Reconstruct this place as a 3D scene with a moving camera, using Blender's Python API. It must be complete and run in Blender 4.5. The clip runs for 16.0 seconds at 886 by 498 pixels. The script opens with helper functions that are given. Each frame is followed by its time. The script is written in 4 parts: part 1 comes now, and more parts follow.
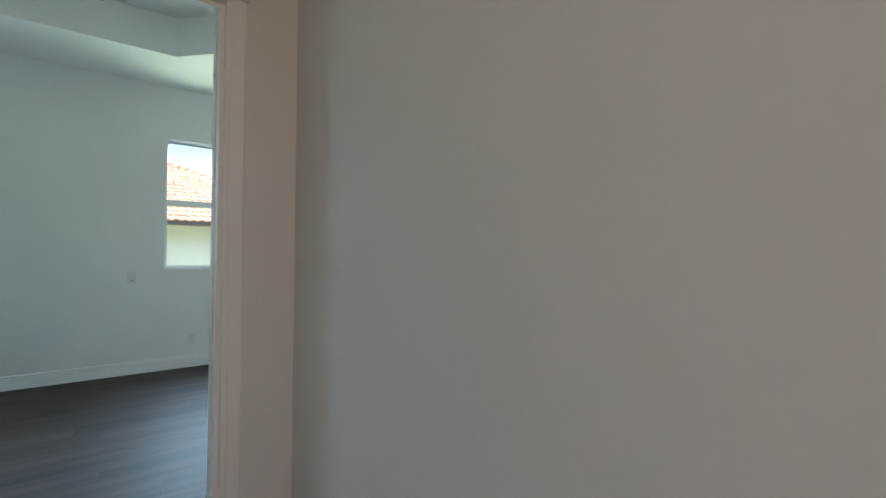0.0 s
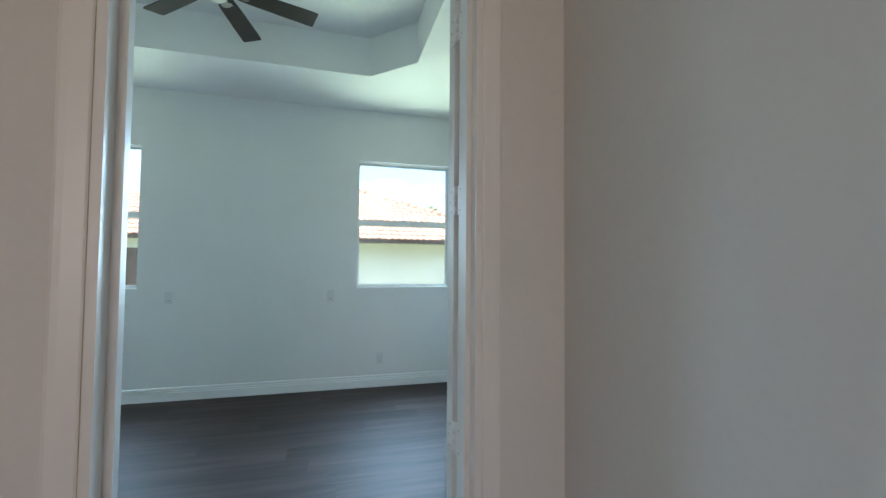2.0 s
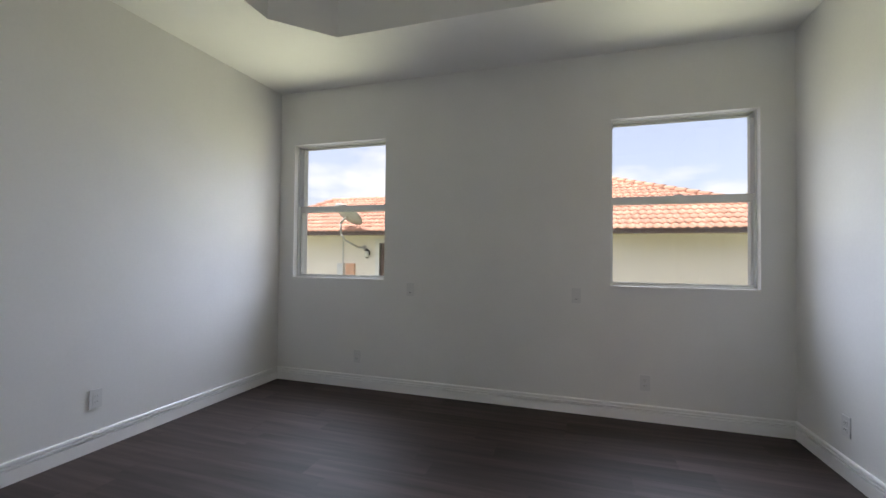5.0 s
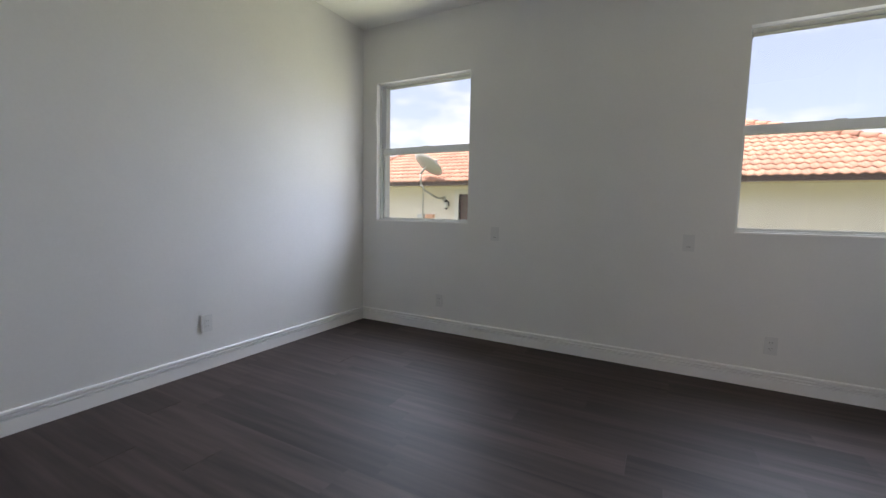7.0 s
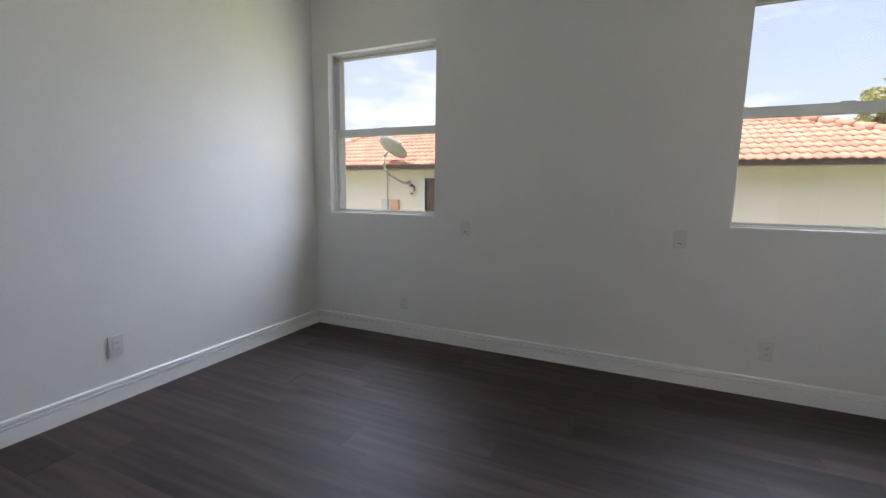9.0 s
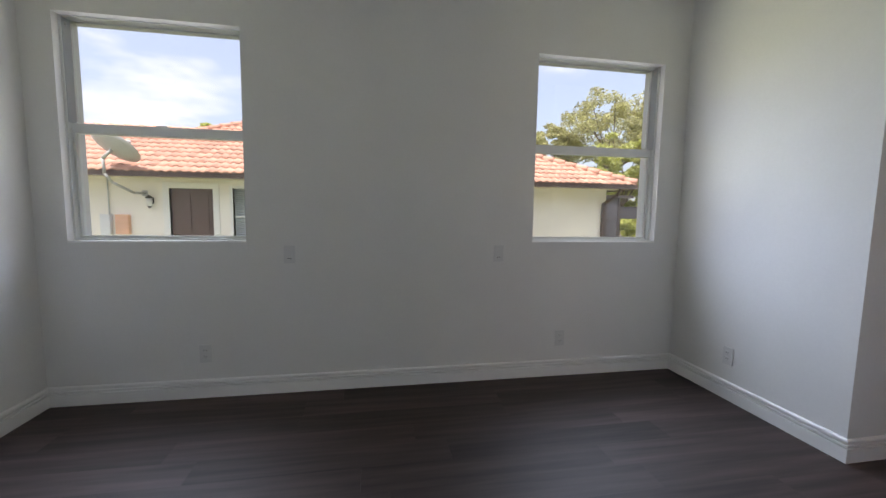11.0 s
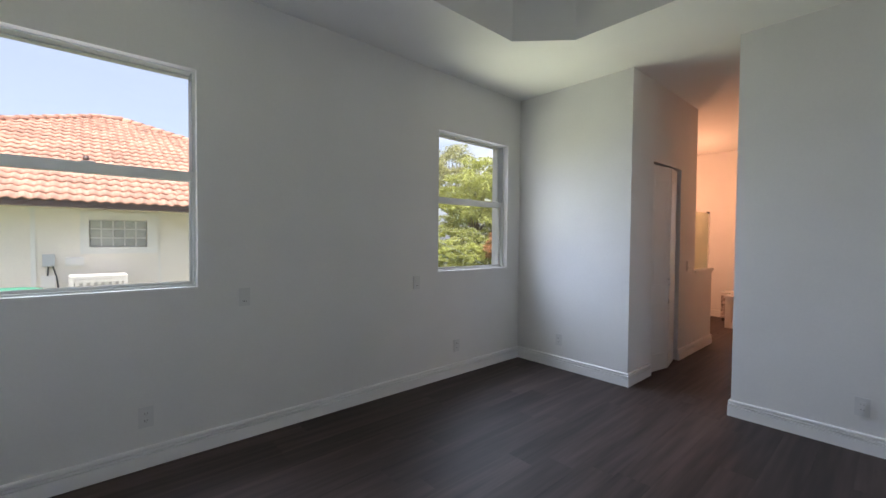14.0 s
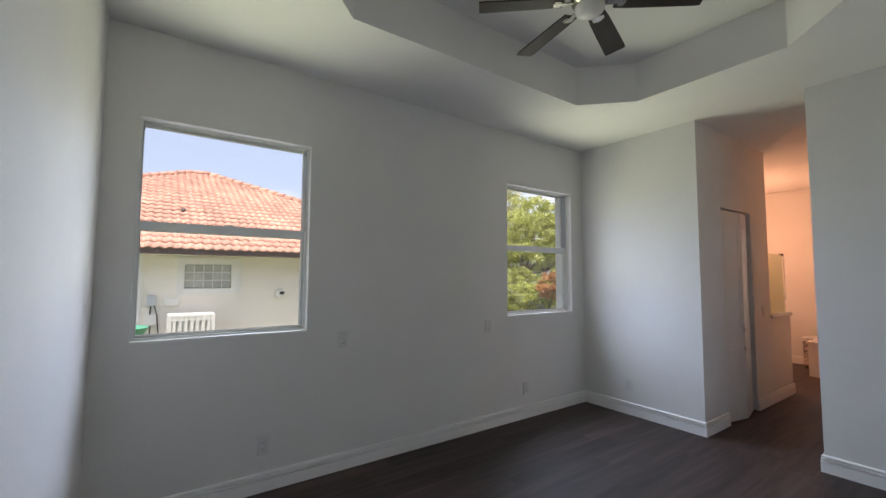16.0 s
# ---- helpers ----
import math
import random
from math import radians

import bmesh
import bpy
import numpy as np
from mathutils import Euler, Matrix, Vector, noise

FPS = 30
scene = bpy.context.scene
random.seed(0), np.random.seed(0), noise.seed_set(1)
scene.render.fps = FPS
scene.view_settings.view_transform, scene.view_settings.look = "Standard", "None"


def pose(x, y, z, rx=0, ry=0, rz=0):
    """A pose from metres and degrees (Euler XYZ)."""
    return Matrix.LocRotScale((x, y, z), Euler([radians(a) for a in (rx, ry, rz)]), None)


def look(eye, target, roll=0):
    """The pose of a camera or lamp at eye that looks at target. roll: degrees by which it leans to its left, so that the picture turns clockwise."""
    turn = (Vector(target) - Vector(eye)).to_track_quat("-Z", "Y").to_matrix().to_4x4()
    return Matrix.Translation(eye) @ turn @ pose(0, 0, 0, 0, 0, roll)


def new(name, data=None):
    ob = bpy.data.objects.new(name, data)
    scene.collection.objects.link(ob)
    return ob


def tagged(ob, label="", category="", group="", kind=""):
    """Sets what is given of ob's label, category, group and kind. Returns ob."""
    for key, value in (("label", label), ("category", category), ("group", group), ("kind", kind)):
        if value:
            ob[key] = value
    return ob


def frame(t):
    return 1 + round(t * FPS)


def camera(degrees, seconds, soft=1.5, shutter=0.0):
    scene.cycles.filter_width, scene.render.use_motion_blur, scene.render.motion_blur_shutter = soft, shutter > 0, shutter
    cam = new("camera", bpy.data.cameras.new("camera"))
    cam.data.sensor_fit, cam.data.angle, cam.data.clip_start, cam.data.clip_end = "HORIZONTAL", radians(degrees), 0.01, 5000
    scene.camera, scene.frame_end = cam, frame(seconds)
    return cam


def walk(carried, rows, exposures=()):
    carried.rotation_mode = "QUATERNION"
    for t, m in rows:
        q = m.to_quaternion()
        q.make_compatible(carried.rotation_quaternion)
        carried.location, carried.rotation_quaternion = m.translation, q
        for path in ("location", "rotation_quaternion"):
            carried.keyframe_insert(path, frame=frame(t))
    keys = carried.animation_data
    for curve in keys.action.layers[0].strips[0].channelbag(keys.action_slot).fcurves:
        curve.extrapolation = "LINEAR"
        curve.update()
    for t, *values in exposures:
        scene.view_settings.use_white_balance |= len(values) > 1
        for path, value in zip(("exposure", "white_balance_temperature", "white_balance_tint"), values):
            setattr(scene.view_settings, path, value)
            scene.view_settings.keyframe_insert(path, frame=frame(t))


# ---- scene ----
cam = camera(94.9, 16.0)
PATH = [
    (0, (2.93, -4.879, 1.186), (4.103, -3.259, 1.205), 0.6),
    (0.5, (2.88, -4.707, 1.203), (3.923, -3.0, 1.222), -0.0),
    (1, (2.845, -4.535, 1.205), (3.732, -2.743, 1.247), -0.2),
    (1.5, (2.827, -4.359, 1.227), (3.537, -2.491, 1.284), 0.3),
    (2, (2.82, -4.196, 1.246), (3.342, -2.266, 1.319), 0.5),
    (2.5, (2.806, -4.042, 1.287), (3.126, -2.069, 1.356), 0.4),
    (3, (2.784, -3.882, 1.311), (2.898, -1.887, 1.377), 0.3),
    (3.5, (2.754, -3.718, 1.298), (2.679, -1.721, 1.375), 0.4),
    (4, (2.736, -3.57, 1.299), (2.476, -1.589, 1.37), 0.4),
    (4.5, (2.739, -3.453, 1.257), (2.303, -1.503, 1.332), 0.5),
    (5, (2.743, -3.381, 1.215), (2.154, -1.47, 1.252), 0.6),
    (5.2, (2.751, -3.365, 1.193), (2.107, -1.472, 1.212), 0.6),
    (7.3, (2.59, -3.188, 1.103), (1.628, -1.451, 0.87), 0.6),
    (7.5, (2.573, -3.153, 1.131), (1.596, -1.427, 0.871), 0.2),
    (8, (2.518, -3.059, 1.151), (1.56, -1.326, 0.873), 0.4),
    (8.2, (2.508, -3.017, 1.142), (1.564, -1.276, 0.866), 0.6),
    (10.3, (2.17, -2.731, 1.234), (2.058, -0.748, 1.002), 0.8),
    (10.5, (2.103, -2.737, 1.223), (2.132, -0.749, 1.007), 0.8),
    (11, (1.898, -2.738, 1.228), (2.261, -0.781, 1.029), 0.9),
    (11.5, (1.672, -2.713, 1.216), (2.333, -0.833, 1.042), 0.8),
    (12, (1.457, -2.691, 1.223), (2.361, -0.914, 1.065), 0.7),
    (12.5, (1.227, -2.733, 1.248), (2.319, -1.063, 1.102), 0.7),
    (13, (1.009, -2.782, 1.272), (2.225, -1.199, 1.149), 0.7),
    (13.5, (0.808, -2.794, 1.283), (2.103, -1.272, 1.195), 0.6),
    (14, (0.62, -2.799, 1.305), (1.95, -1.306, 1.253), 0.5),
    (14.5, (0.48, -2.84, 1.334), (1.809, -1.346, 1.332), 0.4),
    (15, (0.369, -2.844, 1.367), (1.669, -1.324, 1.41), 0.4),
    (15.5, (0.303, -2.857, 1.376), (1.536, -1.285, 1.469), 0.3),
    (16, (0.276, -2.871, 1.383), (1.423, -1.238, 1.514), 0.3),
]
walk(cam, [(t, look(eye, target, roll)) for t, eye, target, roll in PATH],
     [(0.0, 1.38, 5400, -2), (0.5, 1.8, 5200, -1), (1.0, 1.72, 5150, 0), (1.9, 1.6, 5150, -1), (2.5, 1.44, 5150, -1), (3.0, 1.34, 5250, 0), (3.5, 1.24, 5700, 11), (4.0, 1.1, 6050, 19), (4.4, 0.84, 6350, 22), (5.2, 0.78, 6450, 22), (8.0, 0.9, 6400, 22), (10.5, 0.8, 6350, 22), (13.0, 0.84, 6150, 21), (15.0, 0.8, 6150, 21), (16.0, 0.7, 6250, 22)])

# ---- world, sun and large lights ----
SUN_FROM = Vector((-0.34, -0.37, 1.0))
world = bpy.data.worlds.new("sky_world")
scene.world = world
world.use_nodes = True
wn, wl = world.node_tree.nodes, world.node_tree.links
wn.clear()
w_out = wn.new("ShaderNodeOutputWorld")
w_bg = wn.new("ShaderNodeBackground")
w_sky = wn.new("ShaderNodeTexSky")
w_sky.sky_type = "NISHITA"
w_sky.sun_disc = False
w_sky.sun_elevation = math.atan2(SUN_FROM.z, math.hypot(SUN_FROM.x, SUN_FROM.y))
w_sky.sun_rotation = math.atan2(SUN_FROM.x, SUN_FROM.y)
w_sky.air_density, w_sky.dust_density, w_sky.ozone_density = 1.0, 4.0, 1.0
w_co = wn.new("ShaderNodeTexCoord")
w_map = wn.new("ShaderNodeMapping")
w_map.inputs["Scale"].default_value = (1.6, 1.6, 4.5)
w_map.inputs["Location"].default_value = (0.35, 0.1, 0.2)
w_noise = wn.new("ShaderNodeTexNoise")
w_noise.inputs["Scale"].default_value = 2.2
w_noise.inputs["Detail"].default_value = 7
w_noise.inputs["Roughness"].default_value = 0.55
w_ramp = wn.new("ShaderNodeValToRGB")
w_ramp.color_ramp.elements[0].position = 0.50
w_ramp.color_ramp.elements[0].color = (0.34, 0.34, 0.34, 1)
w_ramp.color_ramp.elements[1].position = 0.65
w_mix = wn.new("ShaderNodeMix")
w_mix.data_type = "RGBA"
w_mix.inputs["B"].default_value = (4.7, 4.75, 4.85, 1)
wl.new(w_co.outputs["Generated"], w_map.inputs["Vector"])
wl.new(w_map.outputs["Vector"], w_noise.inputs["Vector"])
wl.new(w_noise.outputs["Fac"], w_ramp.inputs["Fac"])
wl.new(w_ramp.outputs["Color"], w_mix.inputs["Factor"])
wl.new(w_sky.outputs["Color"], w_mix.inputs["A"])
wl.new(w_mix.outputs["Result"], w_bg.inputs["Color"])
wl.new(w_bg.outputs["Background"], w_out.inputs["Surface"])
w_bg.inputs["Strength"].default_value = 0.15


def lamp(name, kind, matrix, energy, color=(1, 1, 1), size=1.0, size_y=None, spread=180):
    data = bpy.data.lights.new(name, kind)
    data.energy, data.color = energy, color
    if kind == "AREA":
        data.shape, data.size, data.size_y = "RECTANGLE", size, size_y or size
        data.spread = radians(spread)
    elif kind == "POINT":
        data.shadow_soft_size = size
    elif kind == "SUN":
        data.angle = radians(size)
    ob = new(name, data)
    ob.matrix_basis = matrix
    return ob


lamp("sun", "SUN", look(SUN_FROM * 20, (0, 0, 0)), 4.4, (1.0, 0.95, 0.86), 0.55)
# area lamps for daylight entering by the two bedroom windows: sky from above, lawn from below
for wx in (0.654, 3.544):
    for wz in (1.22, 1.65, 2.08):
        lamp("window_sky_light", "AREA", look((wx, 0.044, wz), (wx, -2.0, wz - 1.2)), 2.8, (0.70, 0.85, 1.0), 0.84, 0.2, 100)
    for wz in (1.3, 1.95):
        lamp("window_garden_light", "AREA", look((wx, 0.044, wz), (wx, -2.0, wz + 1.2)), 1.55, (0.93, 1.0, 0.6), 0.84, 0.2, 105)
    lamp("window_light", "AREA", look((wx, 0.072, 1.645), (wx, -2.0, 1.645)), 1.7, (0.90, 0.95, 0.94), 0.82, 1.24)
# warm fill lamp added at the hall's unseen far end to light the door wall
lamp("hall_fill_light", "AREA", look((2.3, -6.9, 1.6), (2.75, -4.0, 1.3)), 5.8, (1.0, 0.6, 0.39), 0.9, 1.2)
lamp("vanity_light", "POINT", pose(7.5, -0.28, 2.0), 27, (1.0, 0.46, 0.22), 0.08)


# ---- materials ----
def material(name, color, rough=0.6, metal=0.0, grain=0.0, grain_scale=60.0, stain=0.0, stain_scale=2.5,
             bump=0.0, bump_scale=300.0, spread=0.0, coat=0.0, spec=0.5, trans=0.0, stretch=(1, 1, 1), shuffle=False):
    """A principled surface: colour varied by a fine and a broad noise, by object, and a fine relief."""
    mat = bpy.data.materials.new(name)
    mat.use_nodes = True
    n, l = mat.node_tree.nodes, mat.node_tree.links
    b = n["Principled BSDF"]
    b.inputs["Roughness"].default_value, b.inputs["Metallic"].default_value = rough, metal
    b.inputs["Coat Weight"].default_value = coat
    b.inputs["Specular IOR Level"].default_value = spec
    b.inputs["Transmission Weight"].default_value = trans
    b.inputs["Base Color"].default_value = (*color, 1)
    co = n.new("ShaderNodeTexCoord")
    mp = n.new("ShaderNodeMapping")
    mp.inputs["Scale"].default_value = stretch
    l.new(co.outputs["Object"], mp.inputs["Vector"])
    if shuffle:
        who = n.new("ShaderNodeObjectInfo")
        far = n.new("ShaderNodeVectorMath")
        far.operation = "SCALE"
        far.inputs[0].default_value = (37.0, 91.0, 53.0)
        l.new(who.outputs["Random"], far.inputs["Scale"])
        l.new(far.outputs["Vector"], mp.inputs["Location"])
    value = None
    for amount, scale, detail in ((grain, grain_scale, 6), (stain, stain_scale, 4)):
        if amount:
            tex = n.new("ShaderNodeTexNoise")
            tex.inputs["Scale"].default_value, tex.inputs["Detail"].default_value = scale, detail
            l.new(mp.outputs["Vector"], tex.inputs["Vector"])
            rng = n.new("ShaderNodeMapRange")
            rng.inputs["From Min"].default_value, rng.inputs["From Max"].default_value = 0.3, 0.7
            rng.inputs["To Min"].default_value, rng.inputs["To Max"].default_value = 1 - amount, 1 + amount
            l.new(tex.outputs["Fac"], rng.inputs["Value"])
            if value is None:
                value = rng.outputs["Result"]
            else:
                m = n.new("ShaderNodeMath")
                m.operation = "MULTIPLY"
                l.new(value, m.inputs[0]), l.new(rng.outputs["Result"], m.inputs[1])
                value = m.outputs["Value"]
    if spread:
        info = n.new("ShaderNodeObjectInfo")
        geo = n.new("ShaderNodeNewGeometry")
        add = n.new("ShaderNodeMath")
        add.operation = "ADD"
        l.new(info.outputs["Random"], add.inputs[0]), l.new(geo.outputs["Random Per Island"], add.inputs[1])
        fr = n.new("ShaderNodeMath")
        fr.operation = "FRACT"
        l.new(add.outputs["Value"], fr.inputs[0])
        rng = n.new("ShaderNodeMapRange")
        rng.inputs["To Min"].default_value, rng.inputs["To Max"].default_value = 1 - spread, 1 + spread
        l.new(fr.outputs["Value"], rng.inputs["Value"])
        if value is None:
            value = rng.outputs["Result"]
        else:
            m = n.new("ShaderNodeMath")
            m.operation = "MULTIPLY"
            l.new(value, m.inputs[0]), l.new(rng.outputs["Result"], m.inputs[1])
            value = m.outputs["Value"]
    if value is not None:
        sc = n.new("ShaderNodeVectorMath")
        sc.operation = "SCALE"
        sc.inputs[0].default_value = color
        l.new(value, sc.inputs["Scale"])
        l.new(sc.outputs["Vector"], b.inputs["Base Color"])
    if bump:
        tex = n.new("ShaderNodeTexNoise")
        tex.inputs["Scale"].default_value, tex.inputs["Detail"].default_value = bump_scale, 3
        l.new(mp.outputs["Vector"], tex.inputs["Vector"])
        bp = n.new("ShaderNodeBump")
        bp.inputs["Strength"].default_value, bp.inputs["Distance"].default_value = bump, 0.002
        l.new(tex.outputs["Fac"], bp.inputs["Height"])
        l.new(bp.outputs["Normal"], b.inputs["Normal"])
    return mat


M_WALL = material("wall_paint", (0.73, 0.725, 0.712), 0.75, grain=0.012, stain=0.02, spec=0.25, bump=0.08, bump_scale=220)
M_CEIL = material("ceiling_paint", (0.80, 0.795, 0.78), 0.85, spec=0.2, stain=0.015, bump=0.15, bump_scale=160)
M_TRIM = material("trim_paint", (0.83, 0.825, 0.815), 0.36, stain=0.015, stain_scale=6, bump=0.05, bump_scale=90)
M_DOOR = material("door_paint", (0.76, 0.75, 0.73), 0.35, stain=0.015, stain_scale=5, bump=0.06, bump_scale=120)
M_SILL = material("sill_stone", (0.8, 0.79, 0.77), 0.3, grain=0.03, grain_scale=25, stain=0.03)
M_ALU = material("window_frame_white", (0.78, 0.80, 0.79), 0.4, stain=0.03, stain_scale=8)
M_PLASTIC = material("plate_plastic", (0.64, 0.64, 0.635), 0.3)
M_SLOT = material("dark_slot", (0.03, 0.03, 0.03), 0.6)
M_STEEL = material("hinge_steel", (0.66, 0.65, 0.63), 0.33, metal=0.85, stain=0.05, stain_scale=30)
M_NICKEL = material("brushed_nickel", (0.55, 0.52, 0.47), 0.25, metal=1.0)
M_BLADE = material("fan_blade_walnut", (0.020, 0.012, 0.010), 0.5, grain=0.3, grain_scale=30, stretch=(0.15, 1, 1))
M_OPAL = material("opal_glass", (0.8, 0.79, 0.75), 0.25)
M_PLANK = material("dark_vinyl_plank", (0.046, 0.032, 0.029), 0.56, grain=0.30, grain_scale=24, stain=0.38, stain_scale=6,
                   bump=0.12, bump_scale=60, spread=0.15, spec=0.32, stretch=(0.07, 1, 1), shuffle=True)
M_JOINT = material("floor_joint", (0.034, 0.026, 0.023), 0.7)
M_STUCCO = material("cream_stucco", (0.86, 0.81, 0.73), 0.9, grain=0.04, grain_scale=30, stain=0.06, stain_scale=0.9, bump=0.6, bump_scale=70)
M_BAND = material("white_stucco_band", (0.8, 0.79, 0.76), 0.85, grain=0.03, stain=0.04, bump=0.4, bump_scale=80)
M_TILE = material("clay_roof_tile", (0.52, 0.285, 0.2), 0.85, grain=0.12, grain_scale=14, stain=0.14, stain_scale=0.8, bump=0.3, bump_scale=60, spread=0.16)
M_GUTTER = material("bronze_gutter", (0.10, 0.065, 0.055), 0.45, stain=0.06)
M_SOFFIT = material("soffit_paint", (0.6, 0.52, 0.4), 0.8, stain=0.04)
M_NDOOR = material("dark_brown_door", (0.13, 0.085, 0.072), 0.4, grain=0.15, grain_scale=20, stretch=(1, 1, 0.1))
M_GREYBOX = material("grey_metal_box", (0.5, 0.53, 0.55), 0.45, stain=0.05)
M_PALE = material("pale_meter_paint", (0.68, 0.69, 0.69), 0.5, stain=0.05)
M_ORANGE = material("orange_box_paint", (0.74, 0.44, 0.29), 0.6, stain=0.15, stain_scale=6)
M_DISH = material("dish_grey", (0.43, 0.425, 0.41), 0.5, stain=0.05)
M_BLACK = material("black_iron", (0.03, 0.03, 0.03), 0.45)
M_BRONZE = material("cage_bronze", (0.045, 0.035, 0.03), 0.45)
M_AC = material("ac_beige_metal", (0.58, 0.565, 0.52), 0.5, stain=0.05)
M_LOUVRE = material("louvre_grey", (0.45, 0.45, 0.43), 0.5)
M_BLOCK = material("glass_block", (0.42, 0.43, 0.40), 0.12, grain=0.15, grain_scale=18, bump=0.8, bump_scale=25, spread=0.15)
M_LAWN = material("lawn", (0.16, 0.17, 0.085), 0.95, grain=0.4, grain_scale=25, stain=0.25, stain_scale=0.5, bump=1.0, bump_scale=40)
M_BARK = material("bark", (0.14, 0.10, 0.075), 0.9, grain=0.3, grain_scale=10, bump=0.8, bump_scale=20)


def leaf_material(name, color):
    """Thin leaves: they let light through as well as reflecting it."""
    mat = material(name, color, 0.55, stain=0.3, stain_scale=0.6, spread=0.35)
    n, l = mat.node_tree.nodes, mat.node_tree.links
    b = n["Principled BSDF"]
    source = b.inputs["Base Color"].links[0].from_socket
    tr = n.new("ShaderNodeBsdfTranslucent")
    mix = n.new("ShaderNodeMixShader")
    mix.inputs["Fac"].default_value = 0.5
    l.new(source, tr.inputs["Color"])
    l.new(b.outputs["BSDF"], mix.inputs[1]), l.new(tr.outputs["BSDF"], mix.inputs[2])
    l.new(mix.outputs["Shader"], n["Material Output"].inputs["Surface"])
    return mat


M_LEAF = leaf_material("leaf_green", (0.44, 0.46, 0.13))
M_LEAF2 = leaf_material("leaf_olive", (0.42, 0.41, 0.19))
M_LEAF4 = leaf_material("leaf_yellow_green", (0.45, 0.47, 0.12))
M_LEAF3 = leaf_material("leaf_red", (0.52, 0.28, 0.11))
M_SCREEN = material("insect_screen", (0.07, 0.065, 0.07), 0.7, grain=0.1, grain_scale=200)
M_GREEN = material("green_plastic", (0.08, 0.33, 0.2), 0.5)
M_TUB = material("tub_white", (0.78, 0.76, 0.74), 0.2, stain=0.02)
M_FLORAL = material("floral_print", (0.42, 0.36, 0.34), 0.8, grain=0.75, grain_scale=28, stain=0.3, stain_scale=12)


def glass(name, color, rough=0.0):
    mat = bpy.data.materials.new(name)
    mat.use_nodes = True
    n, l = mat.node_tree.nodes, mat.node_tree.links
    n.remove(n["Principled BSDF"])
    g = n.new("ShaderNodeBsdfGlass")
    g.inputs["Color"].default_value, g.inputs["Roughness"].default_value, g.inputs["IOR"].default_value = (*color, 1), rough, 1.45
    l.new(g.outputs["BSDF"], n["Material Output"].inputs["Surface"])
    return mat


M_GLASS = glass("window_glass", (0.97, 0.99, 0.98))
M_STRIP = glass("clear_strip_glass", (0.97, 0.97, 0.93), 0.08)
M_SHOWER = glass("frosted_panel_glass", (0.85, 0.85, 0.72), 0.35)


# ---- mesh helpers ----
def box(bm, x0, y0, z0, x1, y1, z1, m=None):
    """A box between two corners, added to bm."""
    vs = [bm.verts.new((x, y, z)) for z in (z0, z1) for y in (y0, y1) for x in (x0, x1)]
    if m is not None:
        for v in vs:
            v.co = m @ v.co
    for f in ((0, 2, 3, 1), (4, 5, 7, 6), (0, 1, 5, 4), (2, 6, 7, 3), (0, 4, 6, 2), (1, 3, 7, 5)):
        bm.faces.new([vs[i] for i in f])
    return vs


def tube(bm, p, q, r0, r1=None, sides=12, caps=True):
    """A round bar from p to q."""
    p, q = Vector(p), Vector(q)
    r1 = r0 if r1 is None else r1
    turn = (q - p).to_track_quat("Z", "Y").to_matrix()
    rings = []
    for c, r in ((p, r0), (q, r1)):
        rings.append([bm.verts.new(c + turn @ Vector((r * math.cos(a), r * math.sin(a), 0)))
                      for a in (2 * math.pi * i / sides for i in range(sides))])
    for i in range(sides):
        k = (i + 1) % sides
        f = bm.faces.new((rings[0][i], rings[0][k], rings[1][k], rings[1][i]))
        f.smooth = True
    if caps:
        bm.faces.new(list(reversed(rings[0])))
        bm.faces.new(rings[1])


def lathe(bm, profile, centre, sides=28):
    """A turned body round a vertical axis: profile of (radius, height)."""
    cx, cy, cz = centre
    rings = [[bm.verts.new((cx + r * math.cos(2 * math.pi * i / sides), cy + r * math.sin(2 * math.pi * i / sides), cz + h))
              for i in range(sides)] for r, h in profile]
    for a, b in zip(rings, rings[1:]):
        for i in range(sides):
            k = (i + 1) % sides
            f = bm.faces.new((a[i], a[k], b[k], b[i]))
            f.smooth = True
    bm.faces.new(list(reversed(rings[0])))
    bm.faces.new(rings[-1])


def sweep(bm, line, profile, closed=False):
    """A moulding: profile of (out, up) swept along a level line, mitred; out is to the line's right."""
    pts = [Vector((p[0], p[1])) for p in line]
    rings = []
    for i, p in enumerate(pts):
        a = (p - pts[i - 1]).normalized() if i else None
        b = (pts[i + 1] - p).normalized() if i + 1 < len(pts) else None
        a, b = a or b, b or a
        na, nb = Vector((a.y, -a.x)), Vector((b.y, -b.x))
        mid = (na + nb).normalized()
        mid /= max(0.3, mid.dot(na))
        rings.append([bm.verts.new((p.x + mid.x * o, p.y + mid.y * o, u)) for o, u in profile])
    n = len(profile)
    for r, s in zip(rings, rings[1:]):
        for i in range(n):
            k = (i + 1) % n
            bm.faces.new((r[i], r[k], s[k], s[i]))
    bm.faces.new(rings[0])
    bm.faces.new(list(reversed(rings[-1])))


def finish(name, bm, mat, bevel=0.0, segments=2):
    if bevel:
        bmesh.ops.bevel(bm, geom=[e for e in bm.edges if len(e.link_faces) == 2 and e.calc_face_angle(0) > 0.6],
                        offset=bevel, segments=segments, affect="EDGES", profile=0.6)
    bmesh.ops.recalc_face_normals(bm, faces=bm.faces[:])
    me = bpy.data.meshes.new(name)
    bm.to_mesh(me)
    bm.free()
    me.materials.append(mat)
    return me


